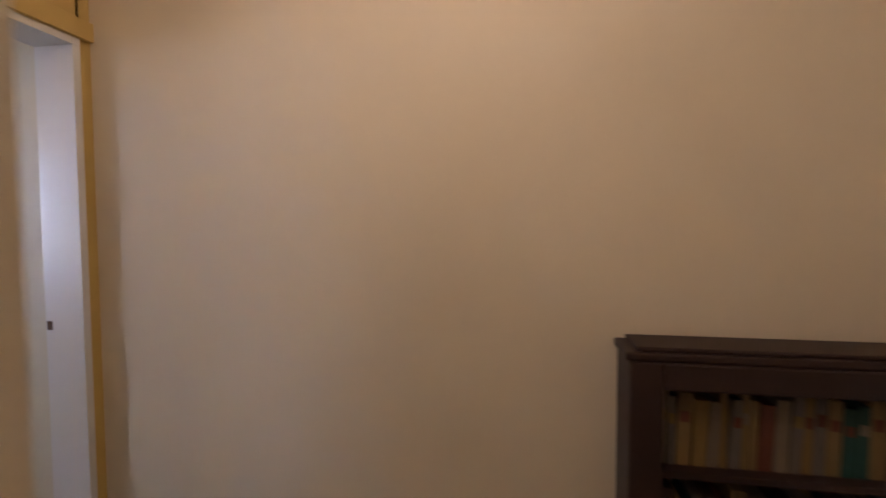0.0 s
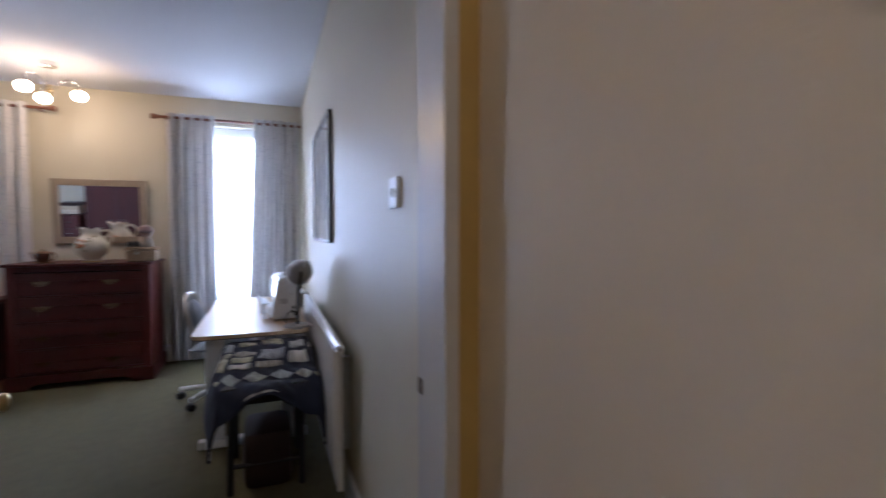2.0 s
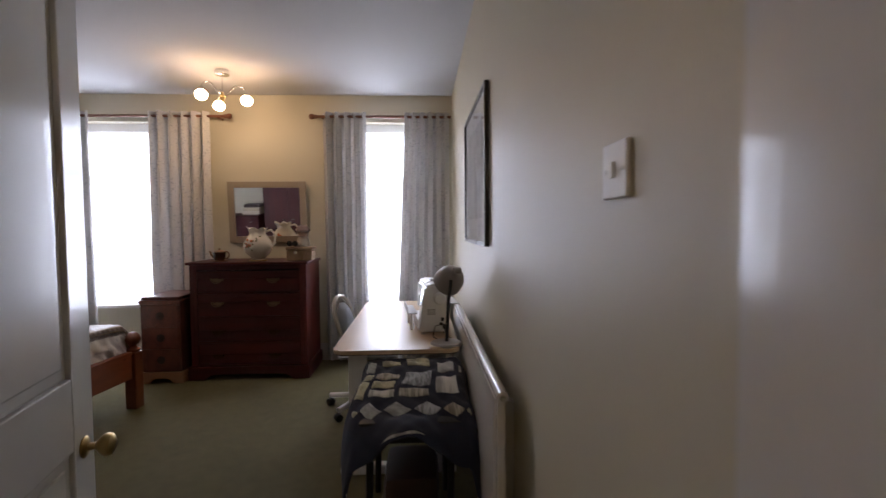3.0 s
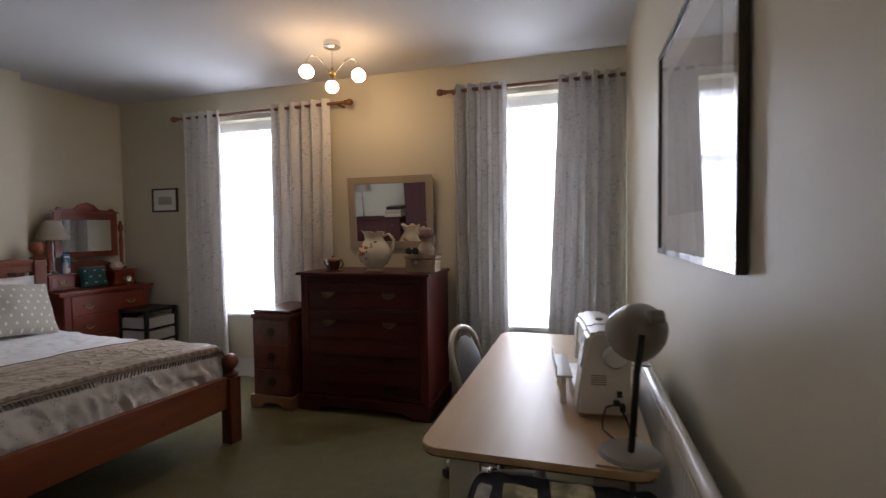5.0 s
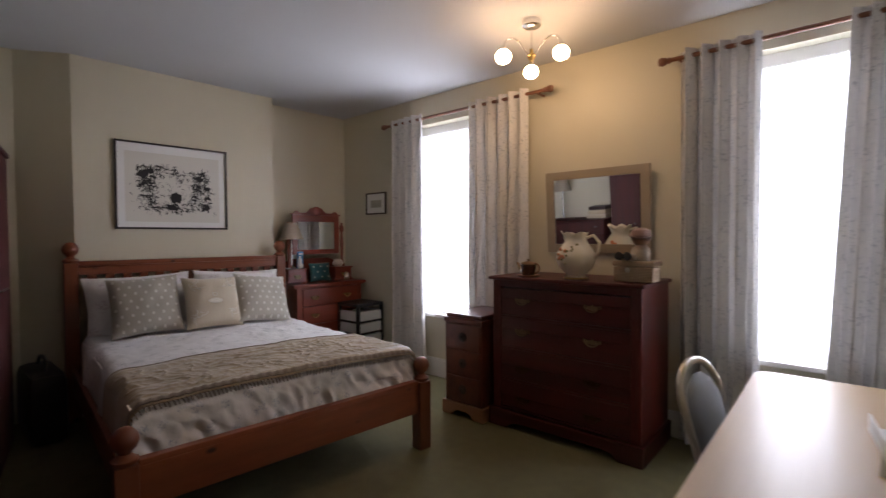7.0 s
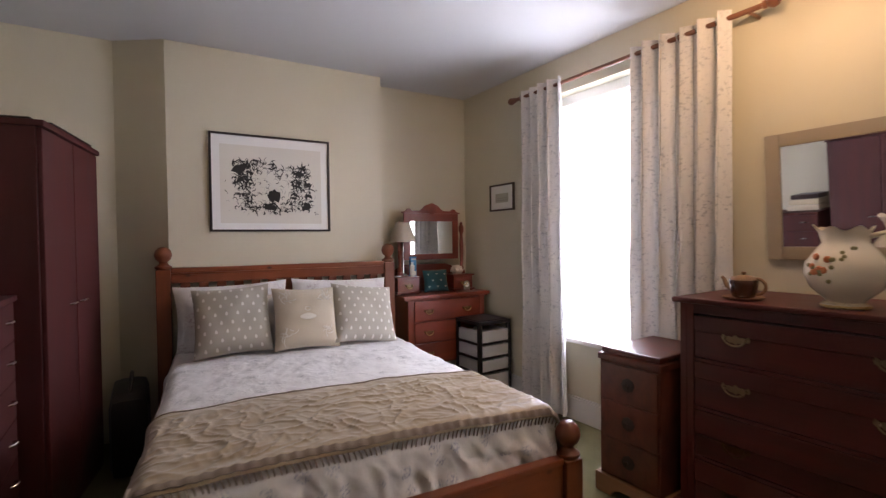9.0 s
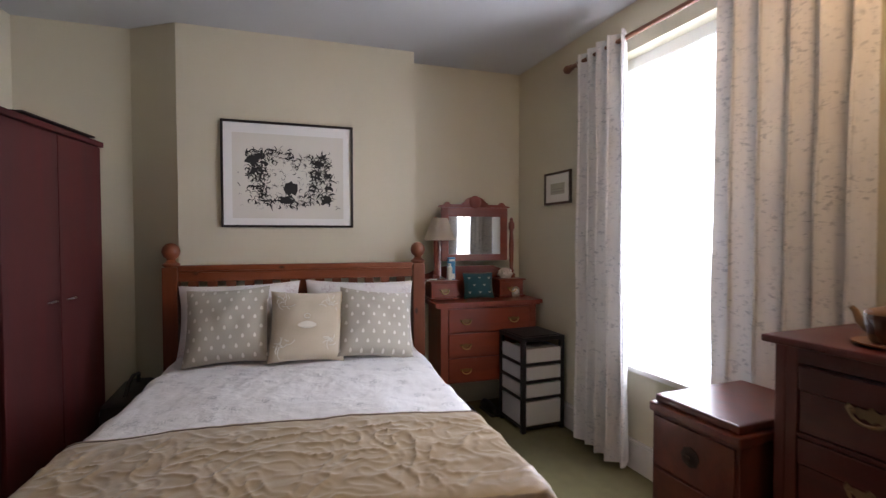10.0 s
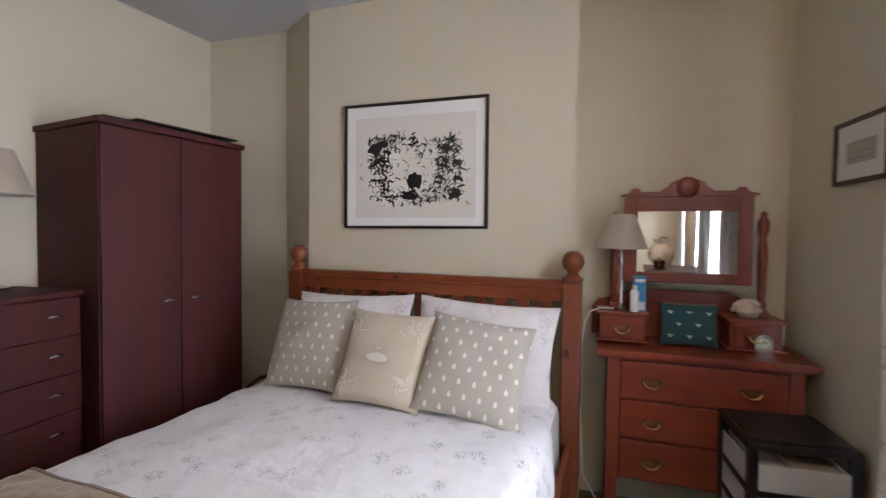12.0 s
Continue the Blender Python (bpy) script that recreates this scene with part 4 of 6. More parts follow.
def drawer_tower():
    x0, x1, y0, y1, h = -4.52, -4.18, 3.625, 3.965, 0.66
    t = thing("drawer_tower", (-4.35, 3.82, 0), "black plastic tower with four clear storage drawers", "drawer tower")
    part("top", boxes((x0, y0, h - 0.03, x1, y1, h), (x0 + 0.02, y0 + 0.02, h + 0.0005, x1 - 0.02, y1 - 0.02, h + 0.006), bevel=0.01), BLACK, t)
    for x in (x0, x1 - 0.035):
        for y in (y0, y1 - 0.03):
            part("post", boxes((x, y, 0.0, x + 0.035, y + 0.03, h - 0.03), bevel=0.005), BLACK, t)
    clear = glassy("frosted_plastic", (0.92, 0.93, 0.93), 0.3, 0.6, 1.3)
    zs = (0.05, 0.245, 0.365, 0.485, 0.61)
    stuff = (paint("folded_linen", (0.62, 0.60, 0.55), 0.9, 0.15, 20), paint("mint_cloth", (0.40, 0.55, 0.47), 0.9, 0.15, 20), paint("paper_packs", (0.7, 0.68, 0.62), 0.8, 0.2, 12))
    for k in range(4):
        a, b = zs[k], zs[k + 1]
        part("shelf", boxes((x0 + 0.036, y0 + 0.002, a - 0.022, x1 - 0.036, y1 - 0.002, a - 0.001), (x0 + 0.001, y0 + 0.031, a - 0.022, x0 + 0.034, y1 - 0.031, a - 0.001), (x1 - 0.034, y0 + 0.031, a - 0.022, x1 - 0.001, y1 - 0.031, a - 0.001), bevel=0.003), BLACK, t)
        part("drawer", boxes((x0 + 0.01, y0 + 0.034, a, x1 - 0.006, y0 + 0.038, b - 0.03), (x0 + 0.01, y1 - 0.038, a, x1 - 0.006, y1 - 0.034, b - 0.03), (x0 + 0.037, y0 + 0.008, a, x1 - 0.037, y0 + 0.012, b - 0.03),
                             (x1 - 0.006, y0 + 0.032, a, x1 - 0.002, y1 - 0.032, b - 0.03), bevel=0.001), clear, t, "clear plastic drawer")
        part("folded_cloth", boxes((x0 + 0.04, y0 + 0.045, a, x1 - 0.03, y0 + 0.14, a + 0.6 * (b - a)), (x0 + 0.05, y0 + 0.15, a, x1 - 0.025, y1 - 0.045, a + 0.7 * (b - a)), bevel=0.012), stuff[k % 3], t, "folded things in the drawer", smooth=True)


drawer_tower()


# ---- pictures, mirror, switch, radiator ----
def framed(name, at, w, h, normal, frame_w, depth, mat, label, category, tilt=0.0, glass=True, turn=0.0):
    """A framed picture on a wall: at is the middle, normal '+x', '-x' or '-y'. Returns the thing and its pose (local x across, z up, -y out)."""
    m = Matrix.Translation(at) @ pose(0, 0, 0, 0, 0, {"+x": 90, "-x": -90, "-y": 0}[normal] + turn) @ pose(0, 0, 0, tilt)
    t = thing(name, at, label, category)
    a, b = w / 2, h / 2
    part("frame", boxes((-a, -depth, -b, -a + frame_w, 0, b), (a - frame_w, -depth, -b, a, 0, b), (-a + frame_w, -depth + 0.0005, -b, a - frame_w, 0, -b + frame_w), (-a + frame_w, -depth + 0.0005, b - frame_w, a - frame_w, 0, b), bevel=0.002, m=m), mat, t)
    part("mount", boxes((-a + frame_w, -depth * 0.45, -b + frame_w, a - frame_w, -0.002, b - frame_w), bevel=0, m=m), PAPER, t)
    if glass:
        g = part("glass", sheet(lambda u, v: m @ Vector(((u - 0.5) * (w - 2 * frame_w + 0.002), -depth * 0.75, (v - 0.5) * (h - 2 * frame_w + 0.002))), 1, 1), GLASS, t)
        g.visible_shadow = False
    return t, m


def blot(bm, m, x, z, r, y, rnd, stretch=1.0, turn=0.0):
    n = rnd.randint(7, 11)
    vs = []
    for i in range(n):
        a = 2 * math.pi * i / n
        rr = r * rnd.uniform(0.45, 1.15)
        u, v = rr * math.cos(a) * stretch, rr * math.sin(a)
        vs.append(bm.verts.new(m @ Vector((x + u * math.cos(turn) - v * math.sin(turn), y, z + u * math.sin(turn) + v * math.cos(turn)))))
    bm.faces.new(vs)


def ink_picture():
    t, m = framed("framed_print", (breast_x(2.162) + 0.001, 2.162, 1.767), 0.845, 0.70, "+x", 0.015, 0.022, BLACKF, "black ink abstract print in a thin black frame", "picture", glass=False, turn=-SKEW)
    bm = bmesh.new()
    rnd = random.Random(12)
    k = 0

    def stroke(x, z, a, l, w):
        nonlocal k
        k += 1
        y = -0.0105 - 0.000004 * k
        pts, seg = [], 9
        px, pz, ang = x, z, a
        bend = rnd.uniform(-0.55, 0.55)
        ring = []
        for i in range(seg):
            f = i / (seg - 1)
            wd = w * (math.sin(math.pi * min(1, f + 0.08)) ** 0.6) * rnd.uniform(0.6, 1.2)
            nx, nz = -math.sin(ang), math.cos(ang)
            ring.append((bm.verts.new(m @ Vector((px + nx * wd, y, pz + nz * wd))), bm.verts.new(m @ Vector((px - nx * wd, y, pz - nz * wd)))))
            ang += bend + rnd.uniform(-0.3, 0.3)
            px += math.cos(ang) * l / seg
            pz += math.sin(ang) * l / seg
        for p, q in zip(ring, ring[1:]):
            bm.faces.new((p[0], q[0], q[1], p[1]))
    # splashed bands round an open middle: heavy sides, a knotted top, a dark base
    def band(n, xa, xb, za, zb, wide, long):
        for i in range(n):
            turn = rnd.choice((0.0, 1.57)) + rnd.gauss(0, 0.6)
            stroke(rnd.uniform(xa, xb), rnd.uniform(za, zb), turn, rnd.uniform(0.4, 1.0) * long, rnd.uniform(0.25, 1.0) ** 2 * wide)
    band(120, -0.27, -0.15, -0.03, 0.15, 0.009, 0.07)
    band(80, -0.25, -0.14, -0.18, 0.0, 0.007, 0.07)
    band(90, 0.13, 0.25, -0.02, 0.13, 0.009, 0.08)
    band(90, 0.12, 0.26, -0.19, 0.0, 0.009, 0.08)
    band(70, -0.17, 0.02, 0.09, 0.165, 0.006, 0.06)
    band(35, 0.0, 0.16, 0.05, 0.14, 0.005, 0.06)
    band(110, -0.20, 0.14, -0.205, -0.145, 0.007, 0.07)
    band(40, -0.15, 0.12, -0.10, 0.08, 0.003, 0.06)
    band(45, -0.33, 0.31, -0.23, 0.19, 0.003, 0.05)
    blot(bm, m, 0.008, -0.085, 0.042, -0.0105, rnd, 1.7, 1.5)
    blot(bm, m, -0.02, -0.165, 0.028, -0.0105, rnd, 1.9, 0.05)
    blot(bm, m, 0.24, -0.165, 0.034, -0.0105, rnd, 1.2, 0.4)
    blot(bm, m, 0.19, 0.085, 0.022, -0.0105, rnd, 2.2, -0.1)
    blot(bm, m, -0.22, 0.095, 0.045, -0.0105, rnd, 1.3, 0.5)
    blot(bm, m, -0.23, 0.02, 0.028, -0.0105, rnd, 1.2, 0.9)
    tagged(part("ink_drawing", bm, INK, t, "splashed black ink marks"), kind="stuff")
    part("sheet", boxes((-0.355, -0.0104, -0.29, 0.355, -0.0102, 0.27), bevel=0, m=m), paint("cream_print_paper", (0.68, 0.65, 0.58), 0.8, 0.02), t, "cream print paper")


ink_picture()
t, m = framed("small_picture", (-4.31, 3.998, 1.705), 0.32, 0.235, "-y", 0.016, 0.018, wood("dark_frame_wood", (0.03, 0.015, 0.008), (0.07, 0.035, 0.02), (0.2, 1, 1)), "small landscape etching in a dark wooden frame", "picture")
part("etching", boxes((-0.085, -0.0092, -0.045, 0.085, -0.0082, 0.035), bevel=0, m=m), paint("faded_etching", (0.48, 0.46, 0.38), 0.8, 0.3, 30), t, "faint grey etching")
part("etching_lines", boxes((-0.08, -0.0098, -0.03, 0.08, -0.0094, -0.022), (-0.06, -0.0098, -0.01, 0.07, -0.0094, -0.004), bevel=0, m=m), GREYP, t)

t, m = framed("large_picture", (-0.001, 1.91, 1.655), 0.99, 0.79, "-x", 0.022, 0.024, paint("polished_black_frame", (0.02, 0.02, 0.022), 0.22, 0.1, 100, 0.02, coat=0.8), "large pale print behind reflecting glass, black frame", "picture")
part("sketch", boxes((-0.34, -0.0125, -0.25, 0.34, -0.0118, 0.26), bevel=0, m=m), paint("pale_sketch", (0.60, 0.60, 0.58), 0.8, 0.2, 6), t, "soft grey sketch")

t, m = framed("wall_mirror", (-1.865, 3.974, 1.525), 0.77, 0.61, "-y", 0.062, 0.026, TAUPE, "wall mirror in a taupe wooden frame, leaning forward", "mirror", 4.2, glass=False)
part("mirror_glass", boxes((-0.323, -0.016, -0.243, 0.323, -0.0125, 0.243), bevel=0, m=m), MIRROR, t, "silvered mirror glass")


def light_switch():
    t = thing("light_switch", (-0.001, -0.025, 1.446), "white square single light switch", "switch")
    part("plate", boxes((-0.010, -0.071, 1.399, -0.001, 0.022, 1.492), bevel=0.003), WHITEP, t)
    part("rocker", boxes((-0.015, -0.032, 1.432, -0.0105, -0.018, 1.460), bevel=0.002), WHITEP, t)
    for y in (-0.058, 0.009):
        part("screw", lathe([(0.004, 0), (0.004, 0.0015), (0, 0.002)], (-0.010, y, 1.446), 10, (-1, 0, 0)), WHITEP, t)


def radiator():
    y0, y1, z0, z1 = 0.65, 2.45, 0.18, 0.83
    t = thing("radiator", (-0.06, 1.5, 0.18), "white panel radiator with rolled top edge", "radiator")
    n, p = 48, []
    def f(u, v):
        y = y0 + 0.02 + u * (y1 - y0 - 0.04)
        return (-0.085 - 0.005 * (0.5 + 0.5 * math.cos(u * n * 2 * math.pi)) * min(1, 8 * v, 8 * (1 - v)), y, z0 + 0.02 + v * (z1 - z0 - 0.05))
    part("panel", sheet(f, n * 6, 10, 0.012), GLOSS, t, smooth=True)
    part("top_rail", tube([(-0.075, y0, z1 - 0.018), (-0.075, y1, z1 - 0.018)], 0.020, 12), GLOSS, t, smooth=True)
    part("end_cap", boxes((-0.094, y0 - 0.004, z0, -0.066, y0 + 0.02, z1 - 0.02), bevel=0.004), GLOSS, t)
    part("end_cap", boxes((-0.094, y1 - 0.02, z0, -0.066, y1 + 0.004, z1 - 0.02), bevel=0.004), GLOSS, t)
    part("bleed_plug", lathe([(0.010, 0), (0.010, 0.006), (0.005, 0.006), (0.005, 0.012), (0, 0.012)], (-0.075, y0, z1 - 0.018), 12, (0, -1, 0)), CHROME, t)
    for y in (y0 + 0.2, y1 - 0.2):
        part("bracket", boxes((-0.078, y - 0.02, z0 + 0.1, -0.001, y + 0.02, z1 - 0.1), bevel=0.002), GLOSS, t)


light_switch()
radiator()


def panel_door():
    w, h, th = 0.90, 2.015, 0.035
    m = pose(JL + 0.005, DY1 - 0.005, 0.012, 0, 0, 103.5)
    t = thing("door_1", m.translation, "white gloss panelled door standing open", "door")
    t["kind"] = "structure"
    st = 0.105
    rails = ((0, 0.20), (0.80, 0.98), (h - 0.11, h))
    bs = [(0, 0, 0, st, th, h), (w - st, 0, 0, w, th, h), (w / 2 - 0.05, 0.0005, 0.2, w / 2 + 0.05, th - 0.0005, 0.80), (w / 2 - 0.05, 0.0005, 0.98, w / 2 + 0.05, th - 0.0005, h - 0.11)]
    bs += [(st, 0.0004, a, w - st, th - 0.0004, b) for a, b in rails]
    part("door_frame", boxes(*bs, bevel=0.004, m=m), GLOSS, t)
    for x0, x1 in ((st, w / 2 - 0.05), (w / 2 + 0.05, w - st)):
        for a, b in ((0.2, 0.80), (0.98, h - 0.11)):
            part("panel", boxes((x0, 0.011, a, x1, th - 0.011, b), (x0 + 0.03, 0.005, a + 0.03, x1 - 0.03, th - 0.005, b - 0.03), bevel=0.006, m=m), GLOSS, t)
    for s, y in ((-1, -0.001), (1, th + 0.001)):
        prof = [(0.026, 0.0), (0.028, 0.003), (0.022, 0.007), (0.010, 0.010), (0.009, 0.026), (0.016, 0.032), (0.026, 0.042), (0.029, 0.052), (0.026, 0.062), (0.014, 0.069), (0, 0.071)]
        axis = (m.to_3x3() @ Vector((0, s, 0))).normalized()
        part("door_handle", lathe(prof, m @ Vector((w - 0.06, y, 0.79)), 24, axis), BRASS, t, "polished brass door knob", smooth=True)
    part("hinge", boxes((-0.004, 0.002, 0.2, 0.012, 0.0, 0.29), (-0.004, 0.002, 1.7, 0.012, 0.0, 1.79), bevel=0, m=m), BRASS, t)


panel_door()
s = part("strike_plate", boxes((JR - 0.0025, DY1 - 0.012, 0.965, JR - 0.0005, DY1 + 0.012, 1.0), bevel=0.0005), DARKBRASS, bpy.data.objects["trim"], "small dark strike plate")


# ---- pendant ----
def pendant():
    cx, cy = -2.0, 3.28
    t = thing("ceiling_pendant", (cx, cy, CEIL), "brushed brass ceiling light with three lit opal globes", "ceiling light")
    part("rose", lathe([(0, 0), (0.055, 0), (0.058, -0.008), (0.058, -0.036), (0.050, -0.042), (0.0, -0.042)], (cx, cy, CEIL), 24), CHROME, t, smooth=True)
    part("stem", tube([(cx, cy, CEIL - 0.04), (cx, cy, 2.47)], 0.006), CHROME, t, smooth=True)
    part("hub", lathe([(0, 0.05), (0.010, 0.045), (0.012, 0.02), (0.024, 0.012), (0.028, 0.0), (0.020, -0.018), (0.010, -0.026), (0.012, -0.034), (0, -0.042)], (cx, cy, 2.475), 18), BRASS, t, smooth=True)
    for k in range(3):
        a = radians(121 + 120 * k)
        ca, sa = math.cos(a), math.sin(a)
        pts = [(cx + r * ca, cy + r * sa, z) for r, z in ((0.02, 2.475), (0.05, 2.51), (0.09, 2.555), (0.13, 2.572), (0.17, 2.56), (0.195, 2.53), (0.20, 2.505))]
        ar = part("arm", tube(pts, 0.005), CHROME, t, smooth=True)
        part("lamp_holder", lathe([(0, 0.012), (0.012, 0.012), (0.018, 0.0), (0.026, -0.012), (0.020, -0.014)], (cx + 0.20 * ca, cy + 0.20 * sa, 2.498), 16), CHROME, ar, smooth=True)
        g = [(0.020, 0.0)] + [(0.048 * math.sin(b), -0.040 + 0.044 * math.cos(b)) for b in (0.45 + i * (math.pi - 0.45) / 10 for i in range(11))]
        part("globe", lathe([(0.0, 0.0)] + g[:-1] + [(0.0, g[-1][1])], (cx + 0.20 * ca, cy + 0.20 * sa, 2.487), 20), GLOBE, ar, "lit opal glass globe", smooth=True)


pendant()


# ---- sewing corner ----
DZ = 0.715   # desk height


def desk():
    x0, x1, y0, y1 = -0.80, -0.125, 1.62, 3.25
    t = thing("sewing_table", (-0.45, 2.4, 0), "beech-topped sewing table with rounded corners and white panel legs", "table")
    o, r = [], 0.06
    for cx, cy, a in ((x1 - r, y1 - r, 0), (x0 + r, y1 - r, 90), (x0 + r, y0 + r, 180), (x1 - r, y0 + r, 270)):
        o += [(cx + r * math.cos(radians(a + 15 * i)), cy + r * math.sin(radians(a + 15 * i))) for i in range(7)]
    part("tabletop", prism(o, DZ - 0.022, DZ, "xy", 0.003), BEECH, t)
    part("edge_band", prism([(x * 1.0 + (0.004 if x < -0.46 else -0.004), y + (0.004 if y < 2.4 else -0.004)) for x, y in o], DZ - 0.028, DZ - 0.0225, "xy"), DARKWOOD, t, "dark underside edge")
    for y in (y0 + 0.10, y1 - 0.12):
        part("leg", boxes((x0 + 0.07, y, 0.055, x0 + 0.17, y + 0.03, DZ - 0.03), bevel=0.004), WHITEP, t)
        part("leg", boxes((x1 - 0.17, y, 0.055, x1 - 0.07, y + 0.03, DZ - 0.03), bevel=0.004), WHITEP, t)
        part("foot", boxes((x0 + 0.02, y - 0.012, 0.0, x1 - 0.02, y + 0.042, 0.054), bevel=0.012), WHITEP, t)
    part("stretcher", boxes((-0.48, y0 + 0.131, 0.40, -0.46, y1 - 0.121, 0.52), bevel=0.003), WHITEP, t)


def chair():
    t = thing("swivel_chair", (-0.78, 2.68, 0), "grey upholstered swivel chair with pale tubular back, on castors", "chair")
    cx, cy = -0.76, 2.66
    for k in range(5):
        a = radians(236 + 72 * k)
        ex, ey = cx + 0.28 * math.cos(a), cy + 0.28 * math.sin(a)
        arm = part("base_arm", tube([(cx, cy, 0.10), (cx + 0.14 * math.cos(a), cy + 0.14 * math.sin(a), 0.095), (ex, ey, 0.08)], 0.019, 8), WHITEP, t, smooth=True)
        wheel = part("castor", lathe([(0.008, -0.022), (0.026, -0.022), (0.028, -0.016), (0.028, -0.004), (0.02, -0.003), (0.02, 0.003), (0.028, 0.004), (0.028, 0.016), (0.026, 0.022), (0.008, 0.022)], (ex, ey, 0.029), 16, (math.cos(a + 1.2), math.sin(a + 1.2), 0)), BLACK, arm, "black twin castor", smooth=True)
    part("column", lathe([(0.035, 0.08), (0.035, 0.13), (0.022, 0.14), (0.022, 0.40)], (cx, cy, 0), 16), CHROME, t, smooth=True)
    part("seat", cushion_mesh(0.42, 0.42, 0.11, 14, 3), GREYF, t, m=pose(cx + 0.04, cy + 0.02, 0.44), smooth=True)
    m = pose(-0.835, 2.72, 0.40, 0, -16, -13)

    def rim(s):
        out = [(0, 0.135, 0), (0, 0.150, 0.20), (0, 0.155, 0.30)]
        out += [(0, 0.155 * math.cos(radians(a)), 0.32 + 0.135 * math.sin(radians(a))) for a in range(10, 180, 12)]
        out += [(0, -0.155, 0.30), (0, -0.150, 0.20), (0, -0.135, 0)]
        return [m @ Vector(p) for p in out]
    part("back_frame", tube(rim(1), 0.0145, 10), paint("champagne_metal", (0.62, 0.58, 0.52), 0.3, 0.04, 90, 0.03, 0.6), t, "pale tubular metal hoop", smooth=True)

    def pad(s):
        def f(u, v):
            y = (2 * u - 1)
            z = 0.06 + v * 0.345
            w = 0.128 * (1 - max(0, (v - 0.6) / 0.4) ** 2.5 * 0.75)
            k = max(0.0, (1 - y * y) * (1 - (2 * v - 1) ** 4)) ** 0.5
            return m @ Vector((s * 0.028 * k + 0.004, y * w, z))
        return f
    part("backrest", sheet(pad(-1), 16, 16), GREYF, t, smooth=True)
    part("backrest", sheet(pad(1), 16, 16), GREYF, t, smooth=True)
    part("back_stem", tube([(cx - 0.05, cy + 0.03, 0.41), (-0.83, 2.71, 0.42), (-0.86, 2.72, 0.5)], 0.012, 8), CHROME, t, smooth=True)


def sewing_machine():
    m = pose(-0.250, 1.965, DZ, 0, 0, 6)      # its handwheel end faces south
    t = thing("sewing_machine", m.translation, "white electric sewing machine with handwheel and flat bed", "sewing machine")
    o = [(-0.095, 0.012), (0.085, 0.012), (0.085, 0.20), (0.075, 0.285), (0.055, 0.300), (-0.03, 0.300), (-0.055, 0.285), (-0.075, 0.16)]

    def mp(name, bm, mat, parent=t, smooth=True, label=""):
        bmesh.ops.transform(bm, matrix=m, verts=bm.verts[:])
        return part(name, bm, mat, parent, label, smooth=smooth)
    col = mp("column", prism(o, 0.0, 0.125, "xz", 0.012), WHITEP)
    mp("arm", prism([(-0.060, 0.185), (0.080, 0.185), (0.072, 0.285), (0.052, 0.302), (-0.03, 0.302), (-0.052, 0.285)], 0.12, 0.40, "xz", 0.012), WHITEP)
    mp("head", prism([(-0.068, 0.11), (0.078, 0.11), (0.074, 0.284), (0.052, 0.2985), (-0.03, 0.2985), (-0.056, 0.283)], 0.30, 0.402, "xz", 0.012), WHITEP)
    mp("bed", boxes((-0.094, 0.10, 0.006, 0.084, 0.42, 0.075), bevel=0.012), WHITEP)
    mp("extension_table", boxes((-0.155, 0.10, 0.105, -0.0955, 0.40, 0.114), (-0.154, 0.10, 0.1145, -0.150, 0.40, 0.150), bevel=0.004), WHITEP)
    mp("table_leg", lathe([(0.012, 0), (0.010, 0.02), (0.008, 0.105)], (-0.125, 0.14, 0), 10), WHITEP)
    mp("table_leg", lathe([(0.012, 0), (0.010, 0.02), (0.008, 0.105)], (-0.125, 0.37, 0), 10), WHITEP)
    mp("spool_tray", boxes((0.088, 0.05, 0.17, 0.16, 0.30, 0.178), bevel=0.003), WHITEP)
    mp("display", prism([(-0.0775, 0.17), (-0.0745, 0.17), (-0.0595, 0.268), (-0.0625, 0.268)], 0.02, 0.105, "xz"), paint("pale_blue_screen", (0.20, 0.30, 0.40), 0.15, 0.1, 30, 0.0), col, False, "pale blue display panel")
    mp("handwheel", lathe([(0.0, 0.026), (0.030, 0.026), (0.036, 0.020), (0.038, 0.004), (0.036, 0.0)], (0.030, 0.0, 0.215), 28, (0, -1, 0)), WHITEP)
    for k in range(5):
        mp("vent_slot", boxes((-0.045, -0.0015, 0.118 + 0.0075 * k, 0.005, 0.0, 0.1215 + 0.0075 * k), bevel=0), GREYP, col, False)
    mp("socket", boxes((0.038, -0.002, 0.078, 0.056, 0.0, 0.100), bevel=0.002), BLACK, col, False)
    plug = mp("plug", boxes((0.026, -0.022, 0.055, 0.046, -0.002, 0.072), (0.046, -0.026, 0.035, 0.062, -0.002, 0.062), bevel=0.004), BLACK, col, False)
    mp("cable", tube([(0.03, -0.02, 0.06), (0.0, -0.03, 0.055), (-0.012, -0.035, 0.02), (-0.014, -0.04, 0.003), (-0.02, -0.09, 0.003), (0.02, -0.20, 0.003)], 0.003, 6), BLACK)
    mp("cable", tube([(0.052, -0.02, 0.04), (0.062, -0.04, 0.02), (0.066, -0.07, 0.003), (0.075, -0.12, 0.003)], 0.003, 6), BLACK)
    mp("foot", lathe([(0.012, 0), (0.012, 0.014)], (-0.07, 0.02, 0), 10), GREYP)
    mp("foot", lathe([(0.012, 0), (0.012, 0.014)], (0.065, 0.02, 0), 10), GREYP)
    mp("dial", lathe([(0.014, 0), (0.013, 0.008), (0, 0.009)], (0.01, 0.2, 0.301), 14), GREYP)
    mp("spool_pin", lathe([(0.003, 0), (0.003, 0.03), (0.016, 0.031), (0.016, 0.036), (0, 0.037)], (0.045, 0.06, 0.298), 12), BLACK)


